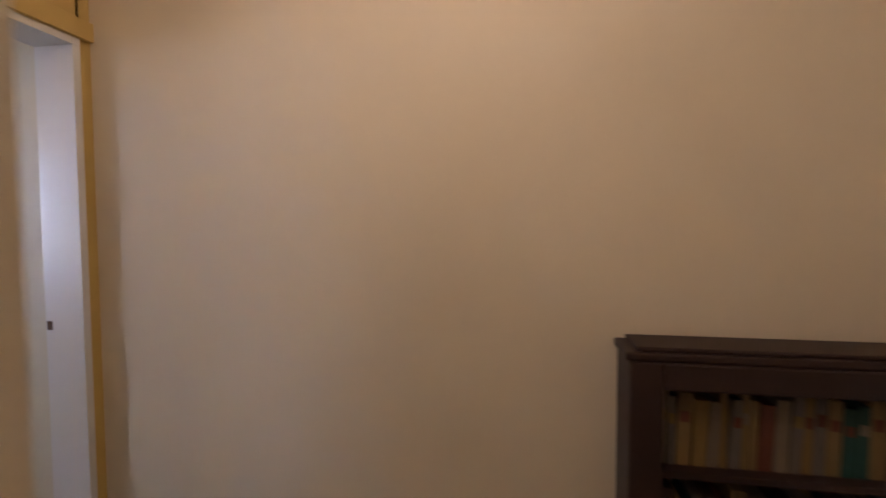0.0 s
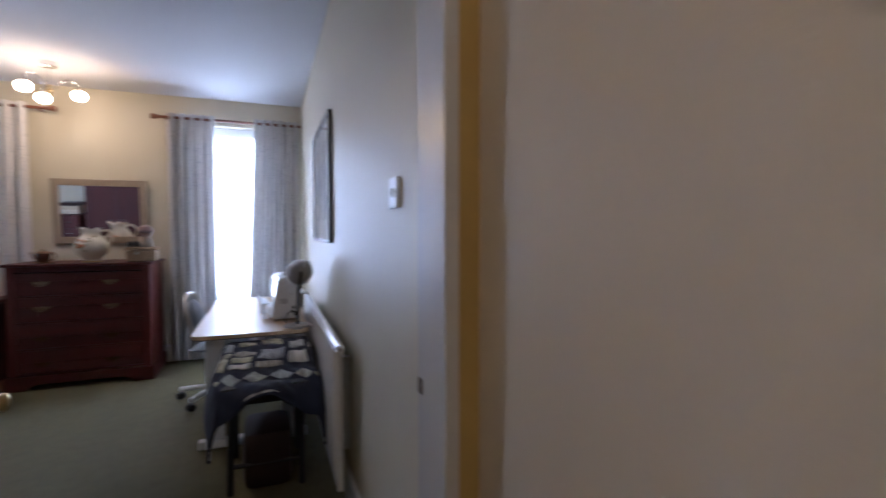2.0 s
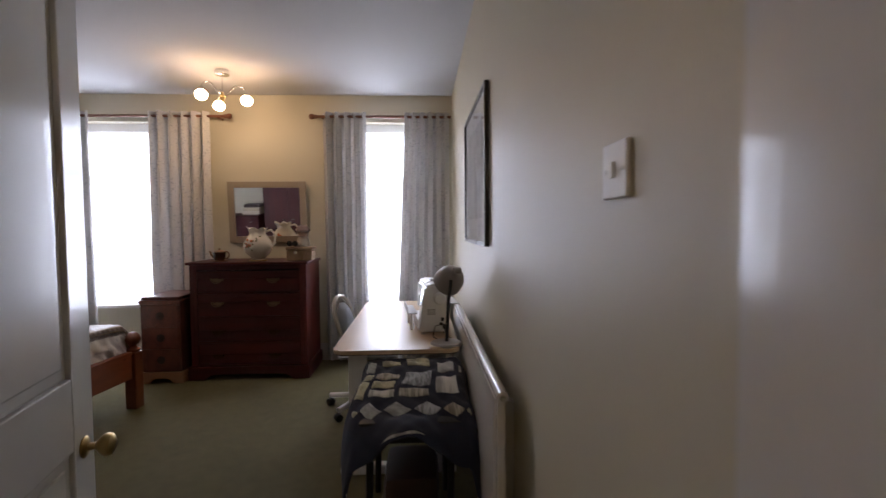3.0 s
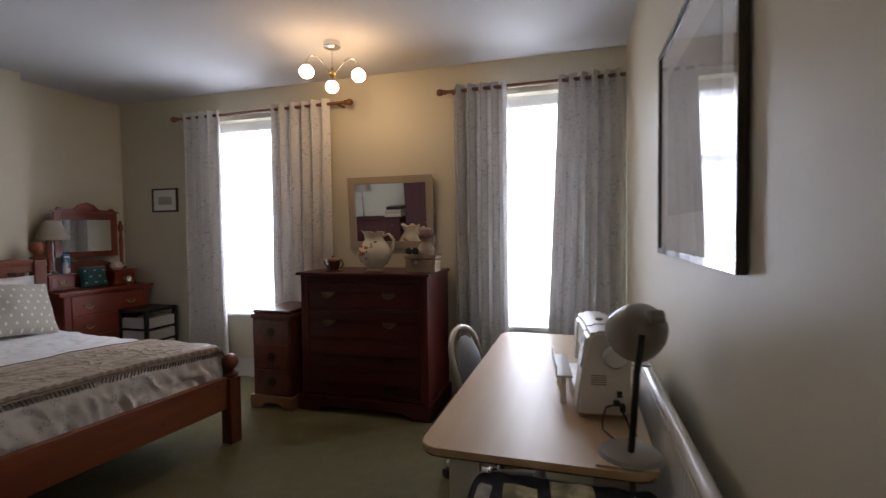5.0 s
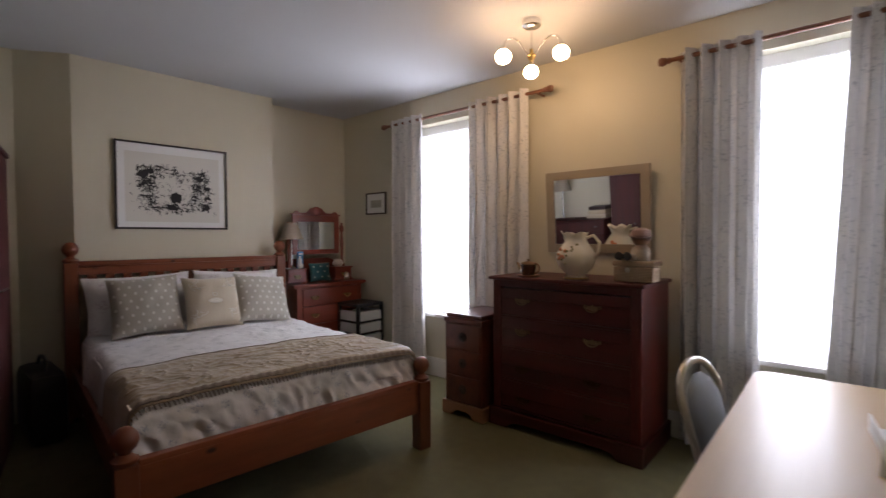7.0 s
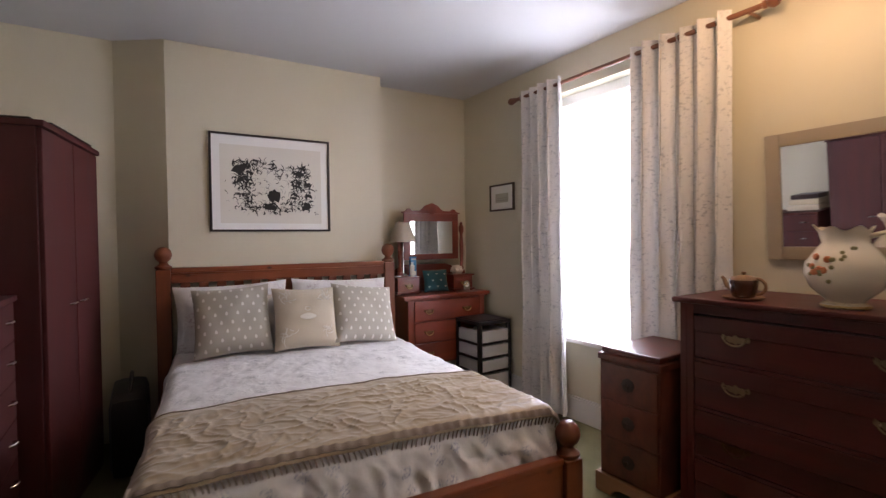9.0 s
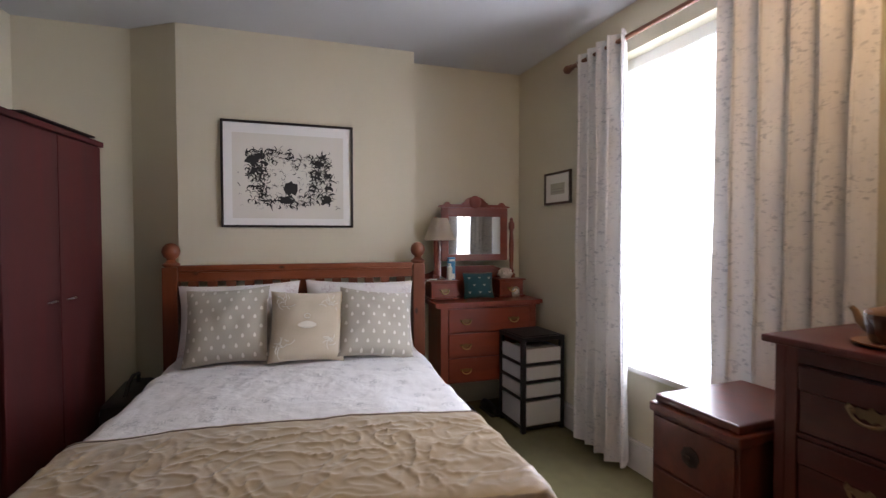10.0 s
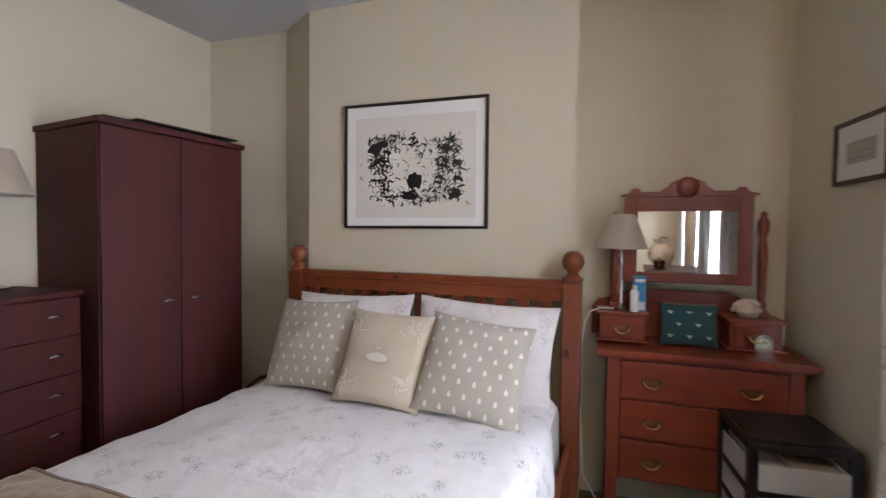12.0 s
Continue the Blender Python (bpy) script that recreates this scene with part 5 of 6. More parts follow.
def desk_lamp():
    x, y = -0.195, 1.715
    t = thing("desk_lamp", (x, y, DZ), "grey dome-shaded desk lamp on a black stem", "lamp")
    part("base", lathe([(0, 0), (0.086, 0), (0.088, 0.006), (0.080, 0.016), (0.03, 0.024), (0.0, 0.026)], (x, y, DZ), 32), GREYP, t, smooth=True)
    hd = Vector((x + 0.025, y + 0.015, 1.075))
    part("stem", tube([(x, y - 0.02, DZ + 0.02), (x + 0.004, y - 0.045, DZ + 0.12), (x + 0.01, y - 0.06, DZ + 0.26), (x + 0.02, y - 0.062, 1.04), (x + 0.024, y - 0.055, 1.075)], 0.009, 12), BLACK, t, smooth=True)
    ax = Vector((-0.35, 0.75, -0.55)).normalized()
    prof = [(0.0, -0.085), (0.020, -0.084), (0.024, -0.072), (0.040, -0.062), (0.062, -0.042), (0.075, -0.012), (0.080, 0.022), (0.0805, 0.045), (0.077, 0.045), (0.070, 0.0), (0.055, -0.035), (0.0, -0.06)]
    sh = part("shade", lathe(prof, hd, 32, ax), GREYP, t, "glossy grey metal shade", smooth=True)
    part("bulb", lathe([(0, -0.05), (0.014, -0.045), (0.016, -0.02), (0.028, 0.01), (0.026, 0.028), (0.0, 0.04)], hd, 16, ax), WHITEP, sh, smooth=True)
    part("knuckle", lathe([(0.0, -0.02), (0.018, -0.018), (0.020, 0.0), (0.018, 0.018), (0, 0.02)], hd - ax * 0.09 + Vector((0.0, 0.0, 0.0)), 14, (1, 0.3, 0)), GREYP, sh, smooth=True)


desk()
chair()
sewing_machine()
desk_lamp()
tagged(part("lamp_mat", boxes((-0.29, 1.632, DZ + 0.0005, -0.13, 1.70, DZ + 0.006), bevel=0.002), BEECH), "small wooden mat under the lamp", "mat")


def quilt_stool():
    """A stool under the front of the table, with the patchwork quilt draped over it."""
    t = thing("stool", (-0.38, 1.32, 0), "dark metal-legged stool hidden under a quilt", "stool")
    part("seat", boxes((-0.60, 1.08, 0.46, -0.16, 1.60, 0.56), bevel=0.03), BLACK, t, smooth=True)
    for x in (-0.55, -0.21):
        for y in (1.13, 1.55):
            part("leg", tube([(x, y, 0.46), (x * 1.02, y, 0.0)], 0.016, 8), BLACK, t, smooth=True)
    part("stretcher", tube([(-0.55, 1.13, 0.14), (-0.21, 1.13, 0.14)], 0.012, 8), BLACK, t)
    bx = part("storage_bag", boxes((-0.50, 1.12, 0.0, -0.26, 1.45, 0.30), bevel=0.05), DARKWOOD, None, smooth=True)
    tagged(bx, "dark soft bag stored under the stool", "bag")

    def pt(u, v, lift=0.0):
        """u across 0..1, v from the table edge (0) down over the front (1)."""
        s = 2 * u - 1
        # profile along v: nearly level, sloping, then hanging
        L = v * 0.71
        if L < 0.50:
            y, z = 1.615 - L * 0.93, 0.655 - 0.05 * L - 0.30 * L * L
        else:
            d = L - 0.50
            y, z = 1.15 - 0.16 * math.sin(min(1.0, d / 0.25) * math.pi / 2), 0.555 - 0.45 * d - 1.25 * d * d
        w = 0.245 + 0.03 * math.sin(min(1, v * 1.1) * 2.2)
        side = max(0.0, abs(s) - 0.72) / 0.28
        x = -0.375 + math.copysign(1 - (1 - abs(s)) ** 1.5, s) * w + 0.012 * math.sin(v * 9 + s)
        z -= 0.17 * side ** 1.4 * (0.65 + 0.3 * v)
        hem = max(0.0, (v - 0.72) / 0.28)
        z += 0.13 * hem * math.exp(-((s + 0.05) / 0.38) ** 2) + 0.008 * noise.noise(Vector((s * 5, v * 8, 2)))
        z += 0.004 * math.sin(v * 40) * math.sin(s * 20)
        return Vector((x, y, z + lift))
    q = thing("patchwork_quilt", (-0.375, 1.4, 0.6), "navy patchwork quilt with pale fabric patches draped over the stool", "quilt")
    navy = fabric("navy_cotton", (0.016, 0.021, 0.042), 500, sheen=0.05).mat
    part("quilt_cloth", sheet(pt, 70, 70, 0.016), navy, q, smooth=True)
    cols = [(0.55, 0.53, 0.46), (0.42, 0.43, 0.40), (0.60, 0.58, 0.50), (0.40, 0.36, 0.28), (0.50, 0.47, 0.30), (0.34, 0.36, 0.38)]
    mats = []
    for i, c in enumerate(cols):
        n = fabric("patch_cotton", c, 400)
        stripes = n.ramp(n.noise(5 + 3 * i, 4, ((6, 0.4, 1), (1, 1, 1), (5, 1, 1))[i % 3]), (0.42, shade(c, 0.55)), (0.58, shade(c, 1.15)))
        n.set(Base_Color=stripes)
        mats.append(n.mat)
    rnd = random.Random(3)

    def patch(u0, u1, v0, v1, diamond=False):
        def f(a, b):
            if diamond:
                a2, b2 = (a + b) / 2, (b - a + 1) / 2
            else:
                a2, b2 = a, b
            u, v = u0 + a2 * (u1 - u0), v0 + b2 * (v1 - v0)
            e = min(a, 1 - a, b, 1 - b)
            return pt(u, v, 0.0165 + 0.004 * min(1, e * 6))
        part("patch", sheet(f, 8, 8, 0.003), mats[rnd.randrange(len(mats))], q, smooth=True)
    for u0, u1, v0, v1 in ((0.04, 0.20, 0.10, 0.27), (0.26, 0.40, 0.08, 0.16), (0.45, 0.60, 0.02, 0.16), (0.66, 0.80, 0.12, 0.27), (0.86, 0.97, 0.16, 0.26),
                           (0.05, 0.21, 0.30, 0.37), (0.24, 0.41, 0.29, 0.36), (0.45, 0.62, 0.27, 0.44), (0.24, 0.40, 0.39, 0.46), (0.66, 0.83, 0.34, 0.53), (0.04, 0.20, 0.40, 0.58), (0.24, 0.41, 0.49, 0.56), (0.44, 0.61, 0.48, 0.56), (0.88, 0.98, 0.36, 0.44)):
        patch(u0, u1, v0, v1)
    for k in range(6):
        u = 0.02 + k * 0.165
        patch(u, u + 0.15, 0.61 + 0.03 * abs(k - 2.5) / 2.5, 0.74 + 0.03 * abs(k - 2.5) / 2.5, True)

    def hem(u, v):
        return pt(u, 0.975 + 0.03 * v, 0.0165)
    part("binding", sheet(hem, 70, 2, 0.006), mats[0], q, "speckled cream and black binding", smooth=True)


quilt_stool()


# ---- on the tall chest ----
CZ = 1.0605
CERAMIC = paint("brown_glazed_ware", (0.055, 0.018, 0.010), 0.15, 0.3, 12, 0.03, coat=0.6)
CREAMW = paint("cream_glazed_china", (0.70, 0.63, 0.50), 0.2, 0.08, 6, 0.02, coat=0.4)


def teapot():
    x, y = -2.17, 3.53
    s = part("saucer", lathe([(0, 0), (0.055, 0), (0.078, 0.008), (0.080, 0.012), (0.05, 0.008), (0, 0.007)], (x, y, CZ), 28), OAK, smooth=True)
    tagged(s, "round wooden stand under the teapot", "stand")
    z = CZ + 0.009
    t = thing("teapot", (x, y, z), "small brown glazed teapot with pale rim and lid", "teapot")
    part("body", lathe([(0, 0), (0.038, 0), (0.044, 0.005), (0.050, 0.03), (0.056, 0.062), (0.056, 0.074), (0.052, 0.080)], (x, y, z), 28), CERAMIC, t, smooth=True)
    rim = paint("speckled_gold_glaze", (0.20, 0.105, 0.045), 0.3, 0.35, 60, 0.03)
    part("lid", lathe([(0.055, 0.0765), (0.054, 0.082), (0.046, 0.089), (0.020, 0.096), (0.006, 0.099), (0.011, 0.106), (0.008, 0.112), (0, 0.113)], (x, y, z), 24), rim, t, "mottled gold-brown lid", smooth=True)
    part("spout", tube([(x - 0.048, y, z + 0.03), (x - 0.070, y, z + 0.05), (x - 0.080, y, z + 0.075), (x - 0.090, y, z + 0.086)], 0.011, 10, taper=lambda f: 1.2 - 0.6 * f), rim, t, smooth=True)
    part("handle", tube([(x + 0.050 + 0.036 * math.sin(a), y, z + 0.050 + 0.034 * math.cos(a)) for a in (math.pi * i / 12 for i in range(13))], 0.007, 8), rim, t, smooth=True)


def pitcher():
    x, y, z = -1.83, 3.56, CZ
    t = thing("pitcher", (x, y, z), "large cream china jug painted with orange flowers", "jug")
    bm = lathe([(0, 0), (0.072, 0), (0.074, 0.014), (0.056, 0.022), (0.066, 0.034), (0.108, 0.075), (0.128, 0.125), (0.124, 0.17), (0.094, 0.215), (0.070, 0.245), (0.070, 0.275), (0.080, 0.300), (0.073, 0.298), (0.062, 0.25), (0.06, 0.21), (0, 0.20)], (0, 0, 0), 40)
    for v in bm.verts:
        if v.co.z > 0.24:
            a = math.atan2(v.co.y, v.co.x)
            f = (v.co.z - 0.24) / 0.065
            v.co.z += 0.010 * f * math.sin(6 * a)
            v.co.x *= 1 + 0.05 * f * math.sin(6 * a + 1)
            if abs(abs(a) - math.pi) < 0.5:
                v.co.x -= 0.022 * f
                v.co.z += 0.012 * f
    bmesh.ops.transform(bm, matrix=Matrix.Translation((x, y, z)), verts=bm.verts[:])
    part("body", bm, CREAMW, t, smooth=True)
    part("handle", tube([(x + 0.070, y, z + 0.27), (x + 0.12, y, z + 0.285), (x + 0.158, y, z + 0.24), (x + 0.150, y, z + 0.18), (x + 0.118, y, z + 0.13)], 0.010, 10), CREAMW, t, smooth=True)
    part("foot_rim", lathe([(0.075, 0.001), (0.077, 0.006), (0.075, 0.012)], (x, y, z), 40), BRASS, t, "worn gilt foot rim", smooth=True)
    rnd = random.Random(4)
    orange, leaf = paint("orange_enamel", (0.55, 0.16, 0.05), 0.3, 0.3, 40), paint("olive_enamel", (0.22, 0.20, 0.08), 0.3, 0.3, 40)

    def on(az, zz):
        r = 0.128 - 3.2 * (zz - 0.14) ** 2 + 0.002
        return Vector((x + r * math.cos(az), y + r * math.sin(az), z + zz)), Vector((math.cos(az), math.sin(az), 0))
    for az, zz, mat, rr in [(turn + rnd.uniform(-0.25, 0.25), 0.165 + rnd.uniform(-0.035, 0.035), orange, 0.014) for turn in (-1.95, 1.7) for _ in range(8)] + [(turn + rnd.uniform(-0.4, 0.4), 0.15 + rnd.uniform(-0.05, 0.05), leaf, 0.009) for turn in (-1.95, 1.7) for _ in range(10)] + [(-1.2 + rnd.uniform(-0.2, 0.2), 0.20 + rnd.uniform(-0.03, 0.03), leaf, 0.008) for _ in range(5)]:
        p, n = on(az, zz)
        part("painted_flower" if mat is orange else "painted_leaf", lathe([(0, 0.003), (rr * 0.7, 0.002), (rr, -0.003)], p, 7, n), mat, t)


def basket_and_doll():
    x, y, z = -1.45, 3.60, CZ
    t = thing("basket", (x, y, z), "lidded pale wicker basket on the chest", "basket")
    wick = Net("pale_wicker")
    weave = wick.add("TexWave", Vector=wick.coords((1, 1, 2.2)), Scale=22.0, Distortion=1.2).outputs["Fac"]
    wick.set(Base_Color=wick.mix(weave, (0.27, 0.18, 0.11), (0.52, 0.40, 0.28)), Roughness=0.8)
    wick.bump(weave, 0.6, 0.006)
    part("body", boxes((x - 0.118, y - 0.08, z, x + 0.118, y + 0.08, z + 0.095), bevel=0.022), wick.mat, t, smooth=True)
    for k in range(9):
        r = 0.0055
        zz = z + 0.010 + k * 0.0095
        part("cane", tube([(x - 0.112, y - 0.082, zz), (x - 0.04, y - 0.0835, zz), (x + 0.04, y - 0.0835, zz), (x + 0.112, y - 0.082, zz)], r, 6), wick.mat, t)
    part("lid", boxes((x - 0.124, y - 0.086, z + 0.097, x + 0.124, y + 0.086, z + 0.128), bevel=0.012), wick.mat, t, smooth=True)
    part("bow", lathe([(0, 0.012), (0.012, 0.008), (0.016, 0.0)], (x - 0.03, y - 0.088, z + 0.075), 8, (0, -1, 0)), EMB, t, smooth=True)
    z += 0.128
    # one plain shape: seated rag figure with a cloth bonnet
    bm = lathe([(0, 0), (0.055, 0), (0.062, 0.03), (0.050, 0.075), (0.030, 0.095), (0.045, 0.11), (0.056, 0.135), (0.060, 0.155), (0.052, 0.185), (0.025, 0.200), (0, 0.202)], (x + 0.02, y, z), 18)
    lathe([(0.052, 0.0), (0.068, 0.006), (0.070, 0.012), (0.052, 0.010)], (x + 0.02, y, z + 0.145), 18, (0.1, -0.2, 1), bm)
    for dx in (-0.06, -0.015):
        tube([(x + 0.02 + dx * 0.5, y - 0.03, z + 0.025), (x + dx, y - 0.085, z + 0.022)], 0.020, 8, bm)
    rag = fabric("faded_rag_shaded_face", (0.25, 0.155, 0.135), 200, spread=0.35)
    height = rag.add("SeparateXYZ", Vector=rag.coords()).outputs[2]
    level = rag.math("DIVIDE", rag.math("SUBTRACT", height, z), 0.21)
    # Cloth colours by height; the darkest stop paints the face's shadow below the bonnet.
    tint_face_shadow = rag.ramp(rag.math("ADD", level, rag.math("MULTIPLY", rag.noise(40, 3), 0.12)), (0.36, (0.52, 0.44, 0.34)), (0.60, (0.40, 0.22, 0.14)), (0.72, (0.10, 0.05, 0.04)), (0.80, (0.33, 0.21, 0.18)))
    rag.set(Base_Color=rag.mix(rag.math("MULTIPLY", rag.noise(70, 3), 0.6), tint_face_shadow, (0.12, 0.08, 0.08)))
    ragged = rag.mat
    tagged(part("rag_doll", bm, ragged, None, smooth=True), "seated rag doll with a faded pink bonnet", "doll")
    for dx in (-0.075, -0.025):
        b = part("doll_shoe", lathe([(0, 0), (0.018, 0.002), (0.026, 0.018), (0.024, 0.038), (0.0, 0.044)], (x + dx, y - 0.082, z + 0.024), 14, (0, -1, 0.25)), BLACK, smooth=True)
        tagged(b, "dark rounded doll's shoe on the basket lid", "shoe", "doll shoes")


teapot()
pitcher()
basket_and_doll()


# ---- on the dressing chest ----
def table_lamp(x, y, z, h, r0, r1, sh, label):
    t = thing("table_lamp", (x, y, z), label, "lamp", "table lamps")
    part("base", lathe([(0, 0), (0.05, 0), (0.052, 0.01), (0.03, 0.02), (0.012, 0.03), (0.010, h * 0.45), (0.016, h * 0.5), (0.009, h * 0.56), (0.008, h - sh * 0.4), (0, h - sh * 0.4)], (x, y, z), 20), CHROME, t, smooth=True)
    lin = fabric("linen_shade", (0.44, 0.37, 0.29), 500, relief=0.2).mat
    part("shade", lathe([(r1, h - sh), (r1 + 0.002, h - sh + 0.004), (r0 + 0.002, h), (r0 - 0.003, h), (r1 - 0.004, h - sh + 0.002)], (x, y, z), 32), lin, t, "tapered pale linen shade", smooth=True)


table_lamp(-4.775, 3.25, 1.0245, 0.47, 0.058, 0.118, 0.17, "slim chrome table lamp with tapered linen shade")
c = tagged(part("lamp_cable", tube([(-4.74, 3.21, 1.03), (-4.71, 3.15, 1.035), (-4.68, 3.10, 1.02), (-4.665, 3.075, 0.96), (-4.665, 3.062, 0.85), (-4.69, 3.06, 0.6), (-4.70, 3.08, 0.2), (-4.66, 3.2, 0.01), (-4.50, 3.32, 0.008), (-4.38, 3.36, 0.008)], 0.004, 8), WHITEP, smooth=True), "white lamp flex hanging beside the chest", "cable")
t = thing("tissue_box", (-4.745, 3.335, 1.0245), "upright blue and white carton", "carton")
part("carton", boxes((-4.765, 3.305, 1.0245, -4.730, 3.36, 1.195), bevel=0.002), paint("bright_blue_card", (0.03, 0.22, 0.48), 0.4), t)
part("label_band", boxes((-4.7298, 3.31, 1.03, -4.729, 3.355, 1.07), (-4.7298, 3.31, 1.165, -4.729, 3.355, 1.18), bevel=0), PAPER, t)
tagged(part("lotion_bottle", lathe([(0, 0), (0.018, 0), (0.020, 0.01), (0.020, 0.095), (0.011, 0.105), (0.012, 0.125), (0, 0.125)], (-4.710, 3.305, 1.0245), 16), WHITEP, smooth=True), "slim white lotion bottle", "bottle")
t = thing("sponge_bag", (-4.71, 3.545, 0.876), "teal zipped bag printed with small bees", "bag")
teal = fabric("teal_cotton", (0.012, 0.085, 0.10)).mat
mb = pose(-4.71, 3.545, 0.9725, 90 - 12, 0, 83)
part("pouch", cushion_mesh(0.245, 0.20, 0.08, 14, 9), teal, t, m=mb, smooth=True)
part("zip", tube([mb @ Vector((-0.11, 0.099, 0.004)), mb @ Vector((0, 0.094, 0.010)), mb @ Vector((0.11, 0.099, 0.004))], 0.004, 6), TRIM, t)
for k in range(9):
    u, v = (-0.08, 0.0, 0.08)[k % 3] + (0.035 if (k // 3) % 2 else 0), (-0.055, 0.0, 0.055)[k // 3]
    if abs(u) < 0.11:
        zz = 0.04 * max(0.0, (1 - (u / 0.1225) ** 2) * (1 - (v / 0.10) ** 2)) ** 0.42 + 0.002
        bm = boxes((u - 0.012, v + 0.002, zz, u + 0.012, v + 0.006, zz + 0.002), (u - 0.005, v - 0.007, zz, u + 0.005, v + 0.0015, zz + 0.002), bevel=0.0008)
        part("bee_motif", bm, EMB, t, m=mb.copy())
fl = bmesh.new()
for k in range(46):
    a, b = random.uniform(0, 6.28), random.uniform(0.1, 1.45)
    p = Vector((math.cos(a) * math.cos(b) * 0.045, math.sin(a) * math.cos(b) * 0.058, math.sin(b) * 0.048 + 0.022))
    lathe([(0, 0.012), (0.009, 0.009), (0.015, 0.0), (0.008, -0.006)], Vector((-4.73, 3.795, 1.0245)) + p, 7, p.normalized() if p.length else (0, 0, 1), fl)
lathe([(0, 0), (0.04, 0), (0.05, 0.02), (0.04, 0.045), (0, 0.05)], (-4.73, 3.795, 1.0245), 16, None, fl)
tagged(part("powder_puff", fl, paint("pale_pink_felt", (0.66, 0.56, 0.50), 0.9, 0.1, 200, 0.3), smooth=True), "ruffled pale pink ornament on the small drawer", "ornament")
t = thing("mantel_clock", (-4.62, 3.82, 0.8755), "small silver arched clock", "clock")
o = [(3.785, 0.8755), (3.855, 0.8755)] + [(3.82 + 0.035 * math.cos(a), 0.93 + 0.035 * math.sin(a)) for a in (math.pi * i / 12 for i in range(13))]
part("case", prism(o, -4.635, -4.61, "yz", 0.003), CHROME, t, smooth=True)
part("dial", lathe([(0, 0.002), (0.022, 0.002), (0.022, 0)], (-4.6098, 3.82, 0.928), 24, (1, 0, 0)), PAPER, t)
part("clock_hand", boxes((-4.6074, 3.819, 0.928, -4.607, 3.821, 0.945), bevel=0), BLACK, t)
part("clock_hand", boxes((-4.6074, 3.82, 0.927, -4.607, 3.833, 0.929), bevel=0), BLACK, t)

# shoes in the dark below the dressing chest
for k, (x, y) in enumerate(((-4.62, 3.30), (-4.60, 3.42), (-4.63, 3.60))):
    t = thing("shoe", (x, y, 0), "dark shoe under the dressing chest", "shoe", "shoes under the chest")
    part("upper", lathe([(0, 0), (0.035, 0.01), (0.042, 0.06), (0.036, 0.14), (0.025, 0.20), (0, 0.215)], (x - 0.1, y, 0.045), 14, (1, 0.05, -0.08)), BLACK, t, smooth=True)
    part("sole", boxes((x - 0.11, y - 0.035, 0.0, x + 0.11, y + 0.035, 0.012), bevel=0.005), BLACK, t)

# ---- on the low chest, beside the bed ----
table_lamp(-3.79, 0.55, 1.1205, 0.62, 0.07, 0.14, 0.20, "tall table lamp with a pale tapered shade")
for k, (z, h, c) in enumerate(((1.1205, 0.06, (0.60, 0.52, 0.40)), (1.181, 0.06, (0.55, 0.47, 0.33)), (1.242, 0.05, (0.05, 0.03, 0.03)))):
    b = part("storage_box", boxes((-3.36 + 0.02 * k, 0.42, z, -3.07, 0.70, z + h), bevel=0.012), fabric("woven_box", c, 200).mat, smooth=True)
    tagged(b, "woven storage box stacked on the low chest", "box", "stacked boxes")
t = thing("holdall", (-4.62, 1.30, 0), "black fabric holdall in the corner by the bed", "bag")
part("body", boxes((-4.93, 1.16, 0.0, -4.36, 1.36, 0.46), bevel=0.06), BLACK, t, smooth=True)
part("carry_strap", tube([(-4.8, 1.26, 0.45), (-4.76, 1.27, 0.52), (-4.64, 1.27, 0.54), (-4.54, 1.27, 0.52), (-4.5, 1.26, 0.45)], 0.011, 8), BLACK, t, smooth=True)


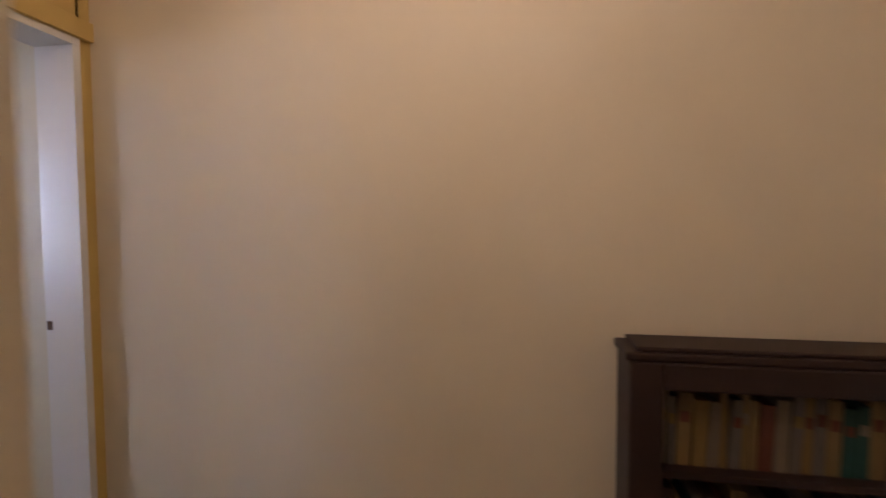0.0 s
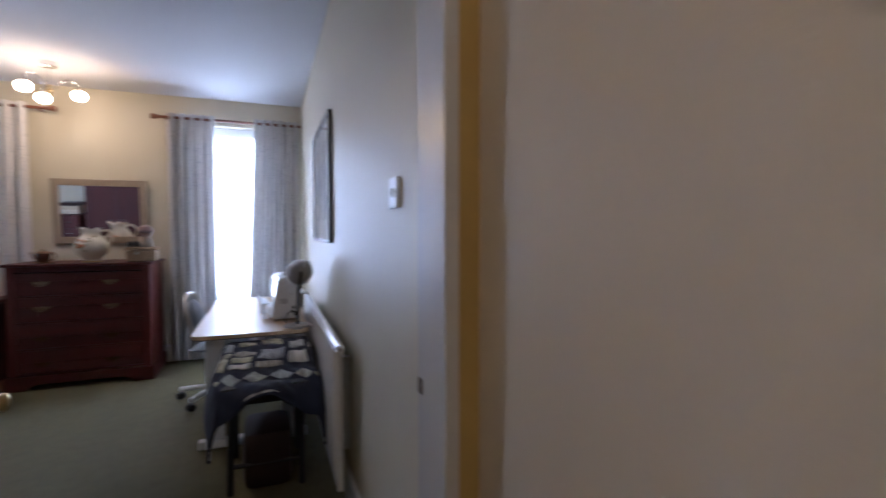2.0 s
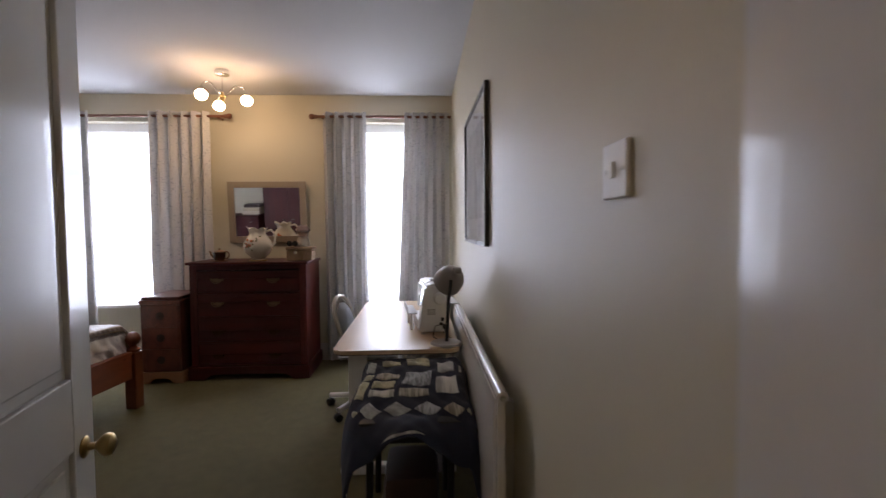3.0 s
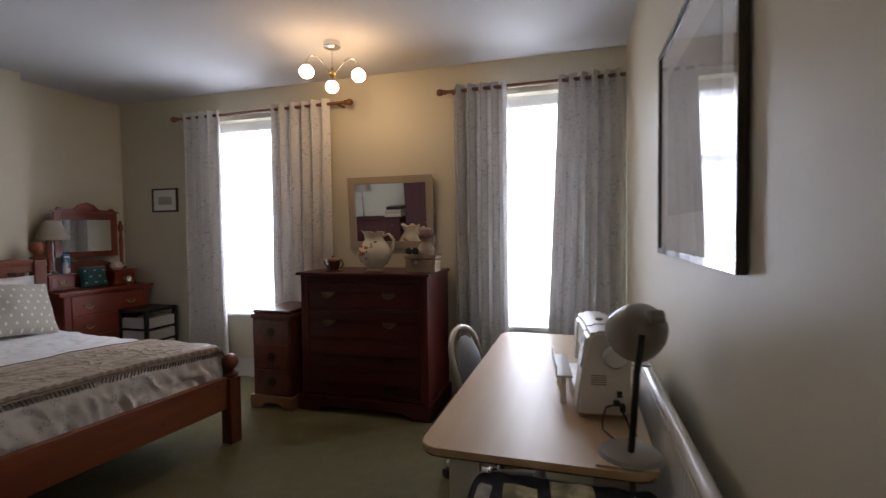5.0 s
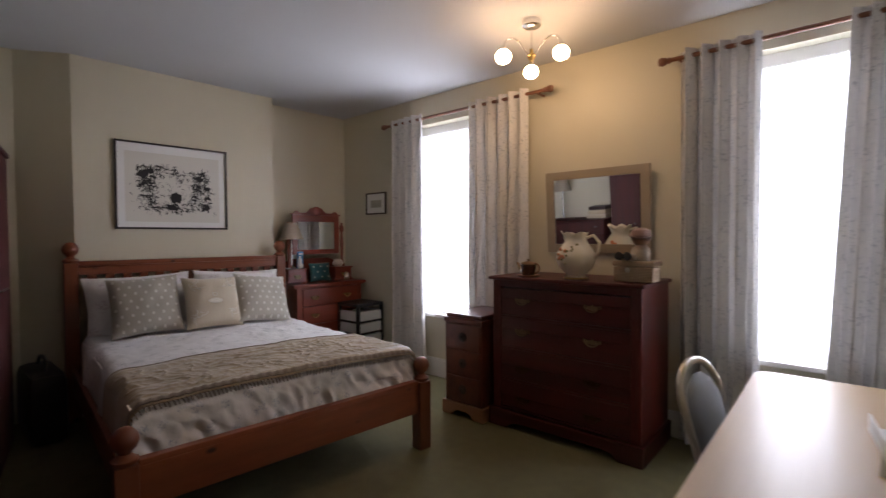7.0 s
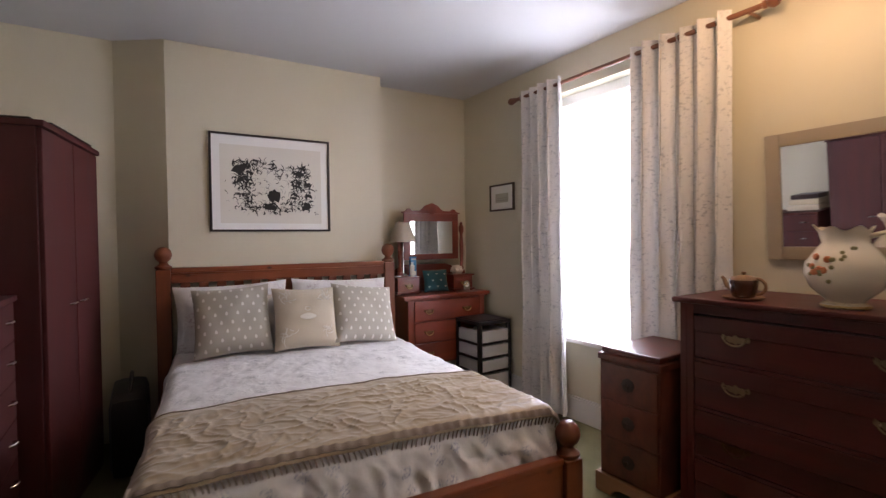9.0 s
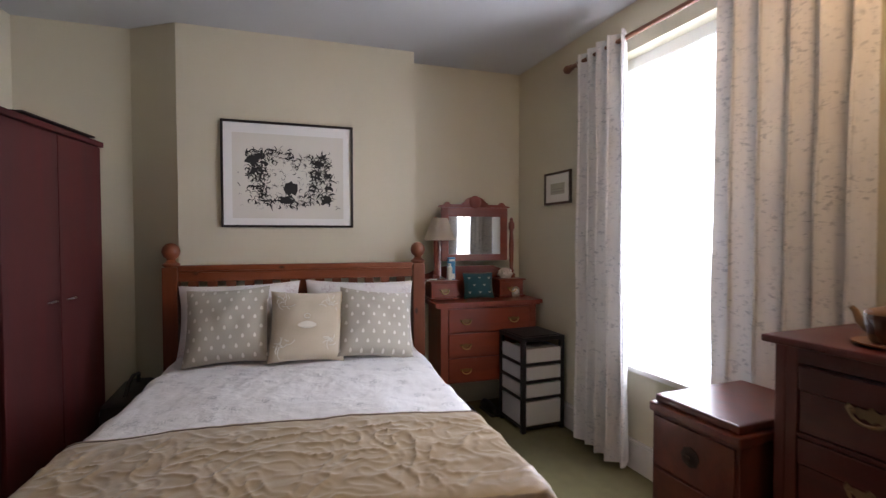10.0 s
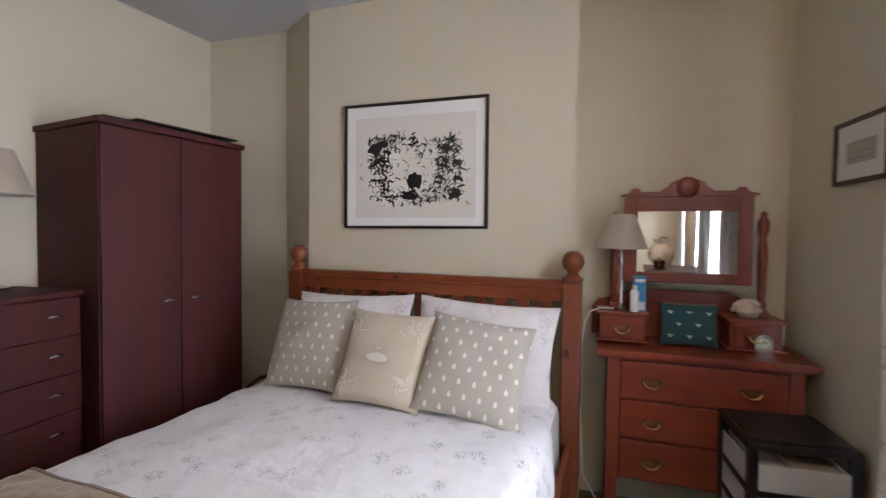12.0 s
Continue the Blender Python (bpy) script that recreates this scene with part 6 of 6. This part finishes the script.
# ---- landing: bookcase and an added light ----
def bookcase():
    x0, x1, y0, y1, h = -0.15, 0.026, -3.42, -2.512, 1.0
    t = thing("bookcase", (-0.06, -2.9, 0), "low dark-stained bookcase full of books on the landing", "bookcase")
    part("side", boxes((x0, y1 - 0.03, 0.0, x1, y1, h - 0.026), bevel=0.004), DARKWOOD, t)
    part("side", boxes((x0, y0, 0.0, x1, y0 + 0.03, h - 0.026), bevel=0.004), DARKWOOD, t)
    part("top", boxes((x0 - 0.012, y0 - 0.01, h - 0.025, x1, y1 + 0.012, h), bevel=0.007), DARKWOOD, t)
    part("back", boxes((x1 - 0.010, y0 + 0.031, 0.05, x1, y1 - 0.031, h - 0.026), bevel=0), DARKWOOD, t)
    for y in (y1, y0 + 0.09):
        part("stile", boxes((x0 - 0.016, y - 0.09, 0.0, x0 - 0.0005, y, h - 0.026), bevel=0.007), DARKWOOD, t)
    part("head_rail", boxes((x0 - 0.0155, y0 + 0.0905, h - 0.105, x0 - 0.0008, y1 - 0.0905, h - 0.026), bevel=0.007), DARKWOOD, t)
    rnd = random.Random(8)
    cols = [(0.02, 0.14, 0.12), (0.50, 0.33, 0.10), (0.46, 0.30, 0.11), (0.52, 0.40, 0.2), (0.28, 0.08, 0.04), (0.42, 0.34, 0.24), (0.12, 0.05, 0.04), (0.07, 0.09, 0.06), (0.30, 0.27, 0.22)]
    # Cover colours are scaled down to hold the shade inside the bookcase.
    covers = [paint("shaded_book_cover", shade(c, 0.36), 0.7, 0.25, 40, 0.1) for c in cols]
    for z in (0.06, 0.36, 0.655):
        part("shelf", boxes((x0, y0 + 0.031, z - 0.02, x1 - 0.011, y1 - 0.031, z), bevel=0.002), DARKWOOD, t)
        y = y1 - 0.075
        while y > y0 + 0.08:
            w, hh, lean = rnd.uniform(0.016, 0.042), rnd.uniform(0.19, 0.235), rnd.uniform(-1, 8)
            b = thing("book", (-0.04, y, z), "upright book with a worn spine on the shelf", "book", "books in the bookcase")
            mm = pose(-0.042, y - w / 2, z + 0.001, lean * 0.4, 0, 0)
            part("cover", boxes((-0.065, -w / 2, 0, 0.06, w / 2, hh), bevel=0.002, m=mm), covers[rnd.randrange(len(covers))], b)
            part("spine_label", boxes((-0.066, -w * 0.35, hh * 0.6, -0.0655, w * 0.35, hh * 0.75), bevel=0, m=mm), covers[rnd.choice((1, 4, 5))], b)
            y -= w + 0.003
    tagged(part("tray", boxes((x0 + 0.002, y0 + 0.05, h + 0.0005, x1 - 0.01, y1 - 0.02, h + 0.014), bevel=0.004), DARKWOOD), "dark flat board lying on the bookcase", "board")


bookcase()
# Unseen globe, added to give the landing the warm light its walls show.
t = thing("landing_fill_light", (-1.12, -1.95, CEIL), "unseen opal globe added to light the landing", "ceiling light")
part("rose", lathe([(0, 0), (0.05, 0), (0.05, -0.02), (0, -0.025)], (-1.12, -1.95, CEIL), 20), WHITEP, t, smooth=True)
part("globe", lathe([(0.0, -0.025)] + [(0.075 * math.sin(b), -0.10 + 0.075 * math.cos(b)) for b in (0.2 + 0.28 * i for i in range(10))] + [(0.0, -0.175)], (-1.12, -1.95, CEIL), 20), glow("landing_fill_glow", (1.0, 0.76, 0.49), 52.0), t, "glowing globe of the added light", smooth=True)
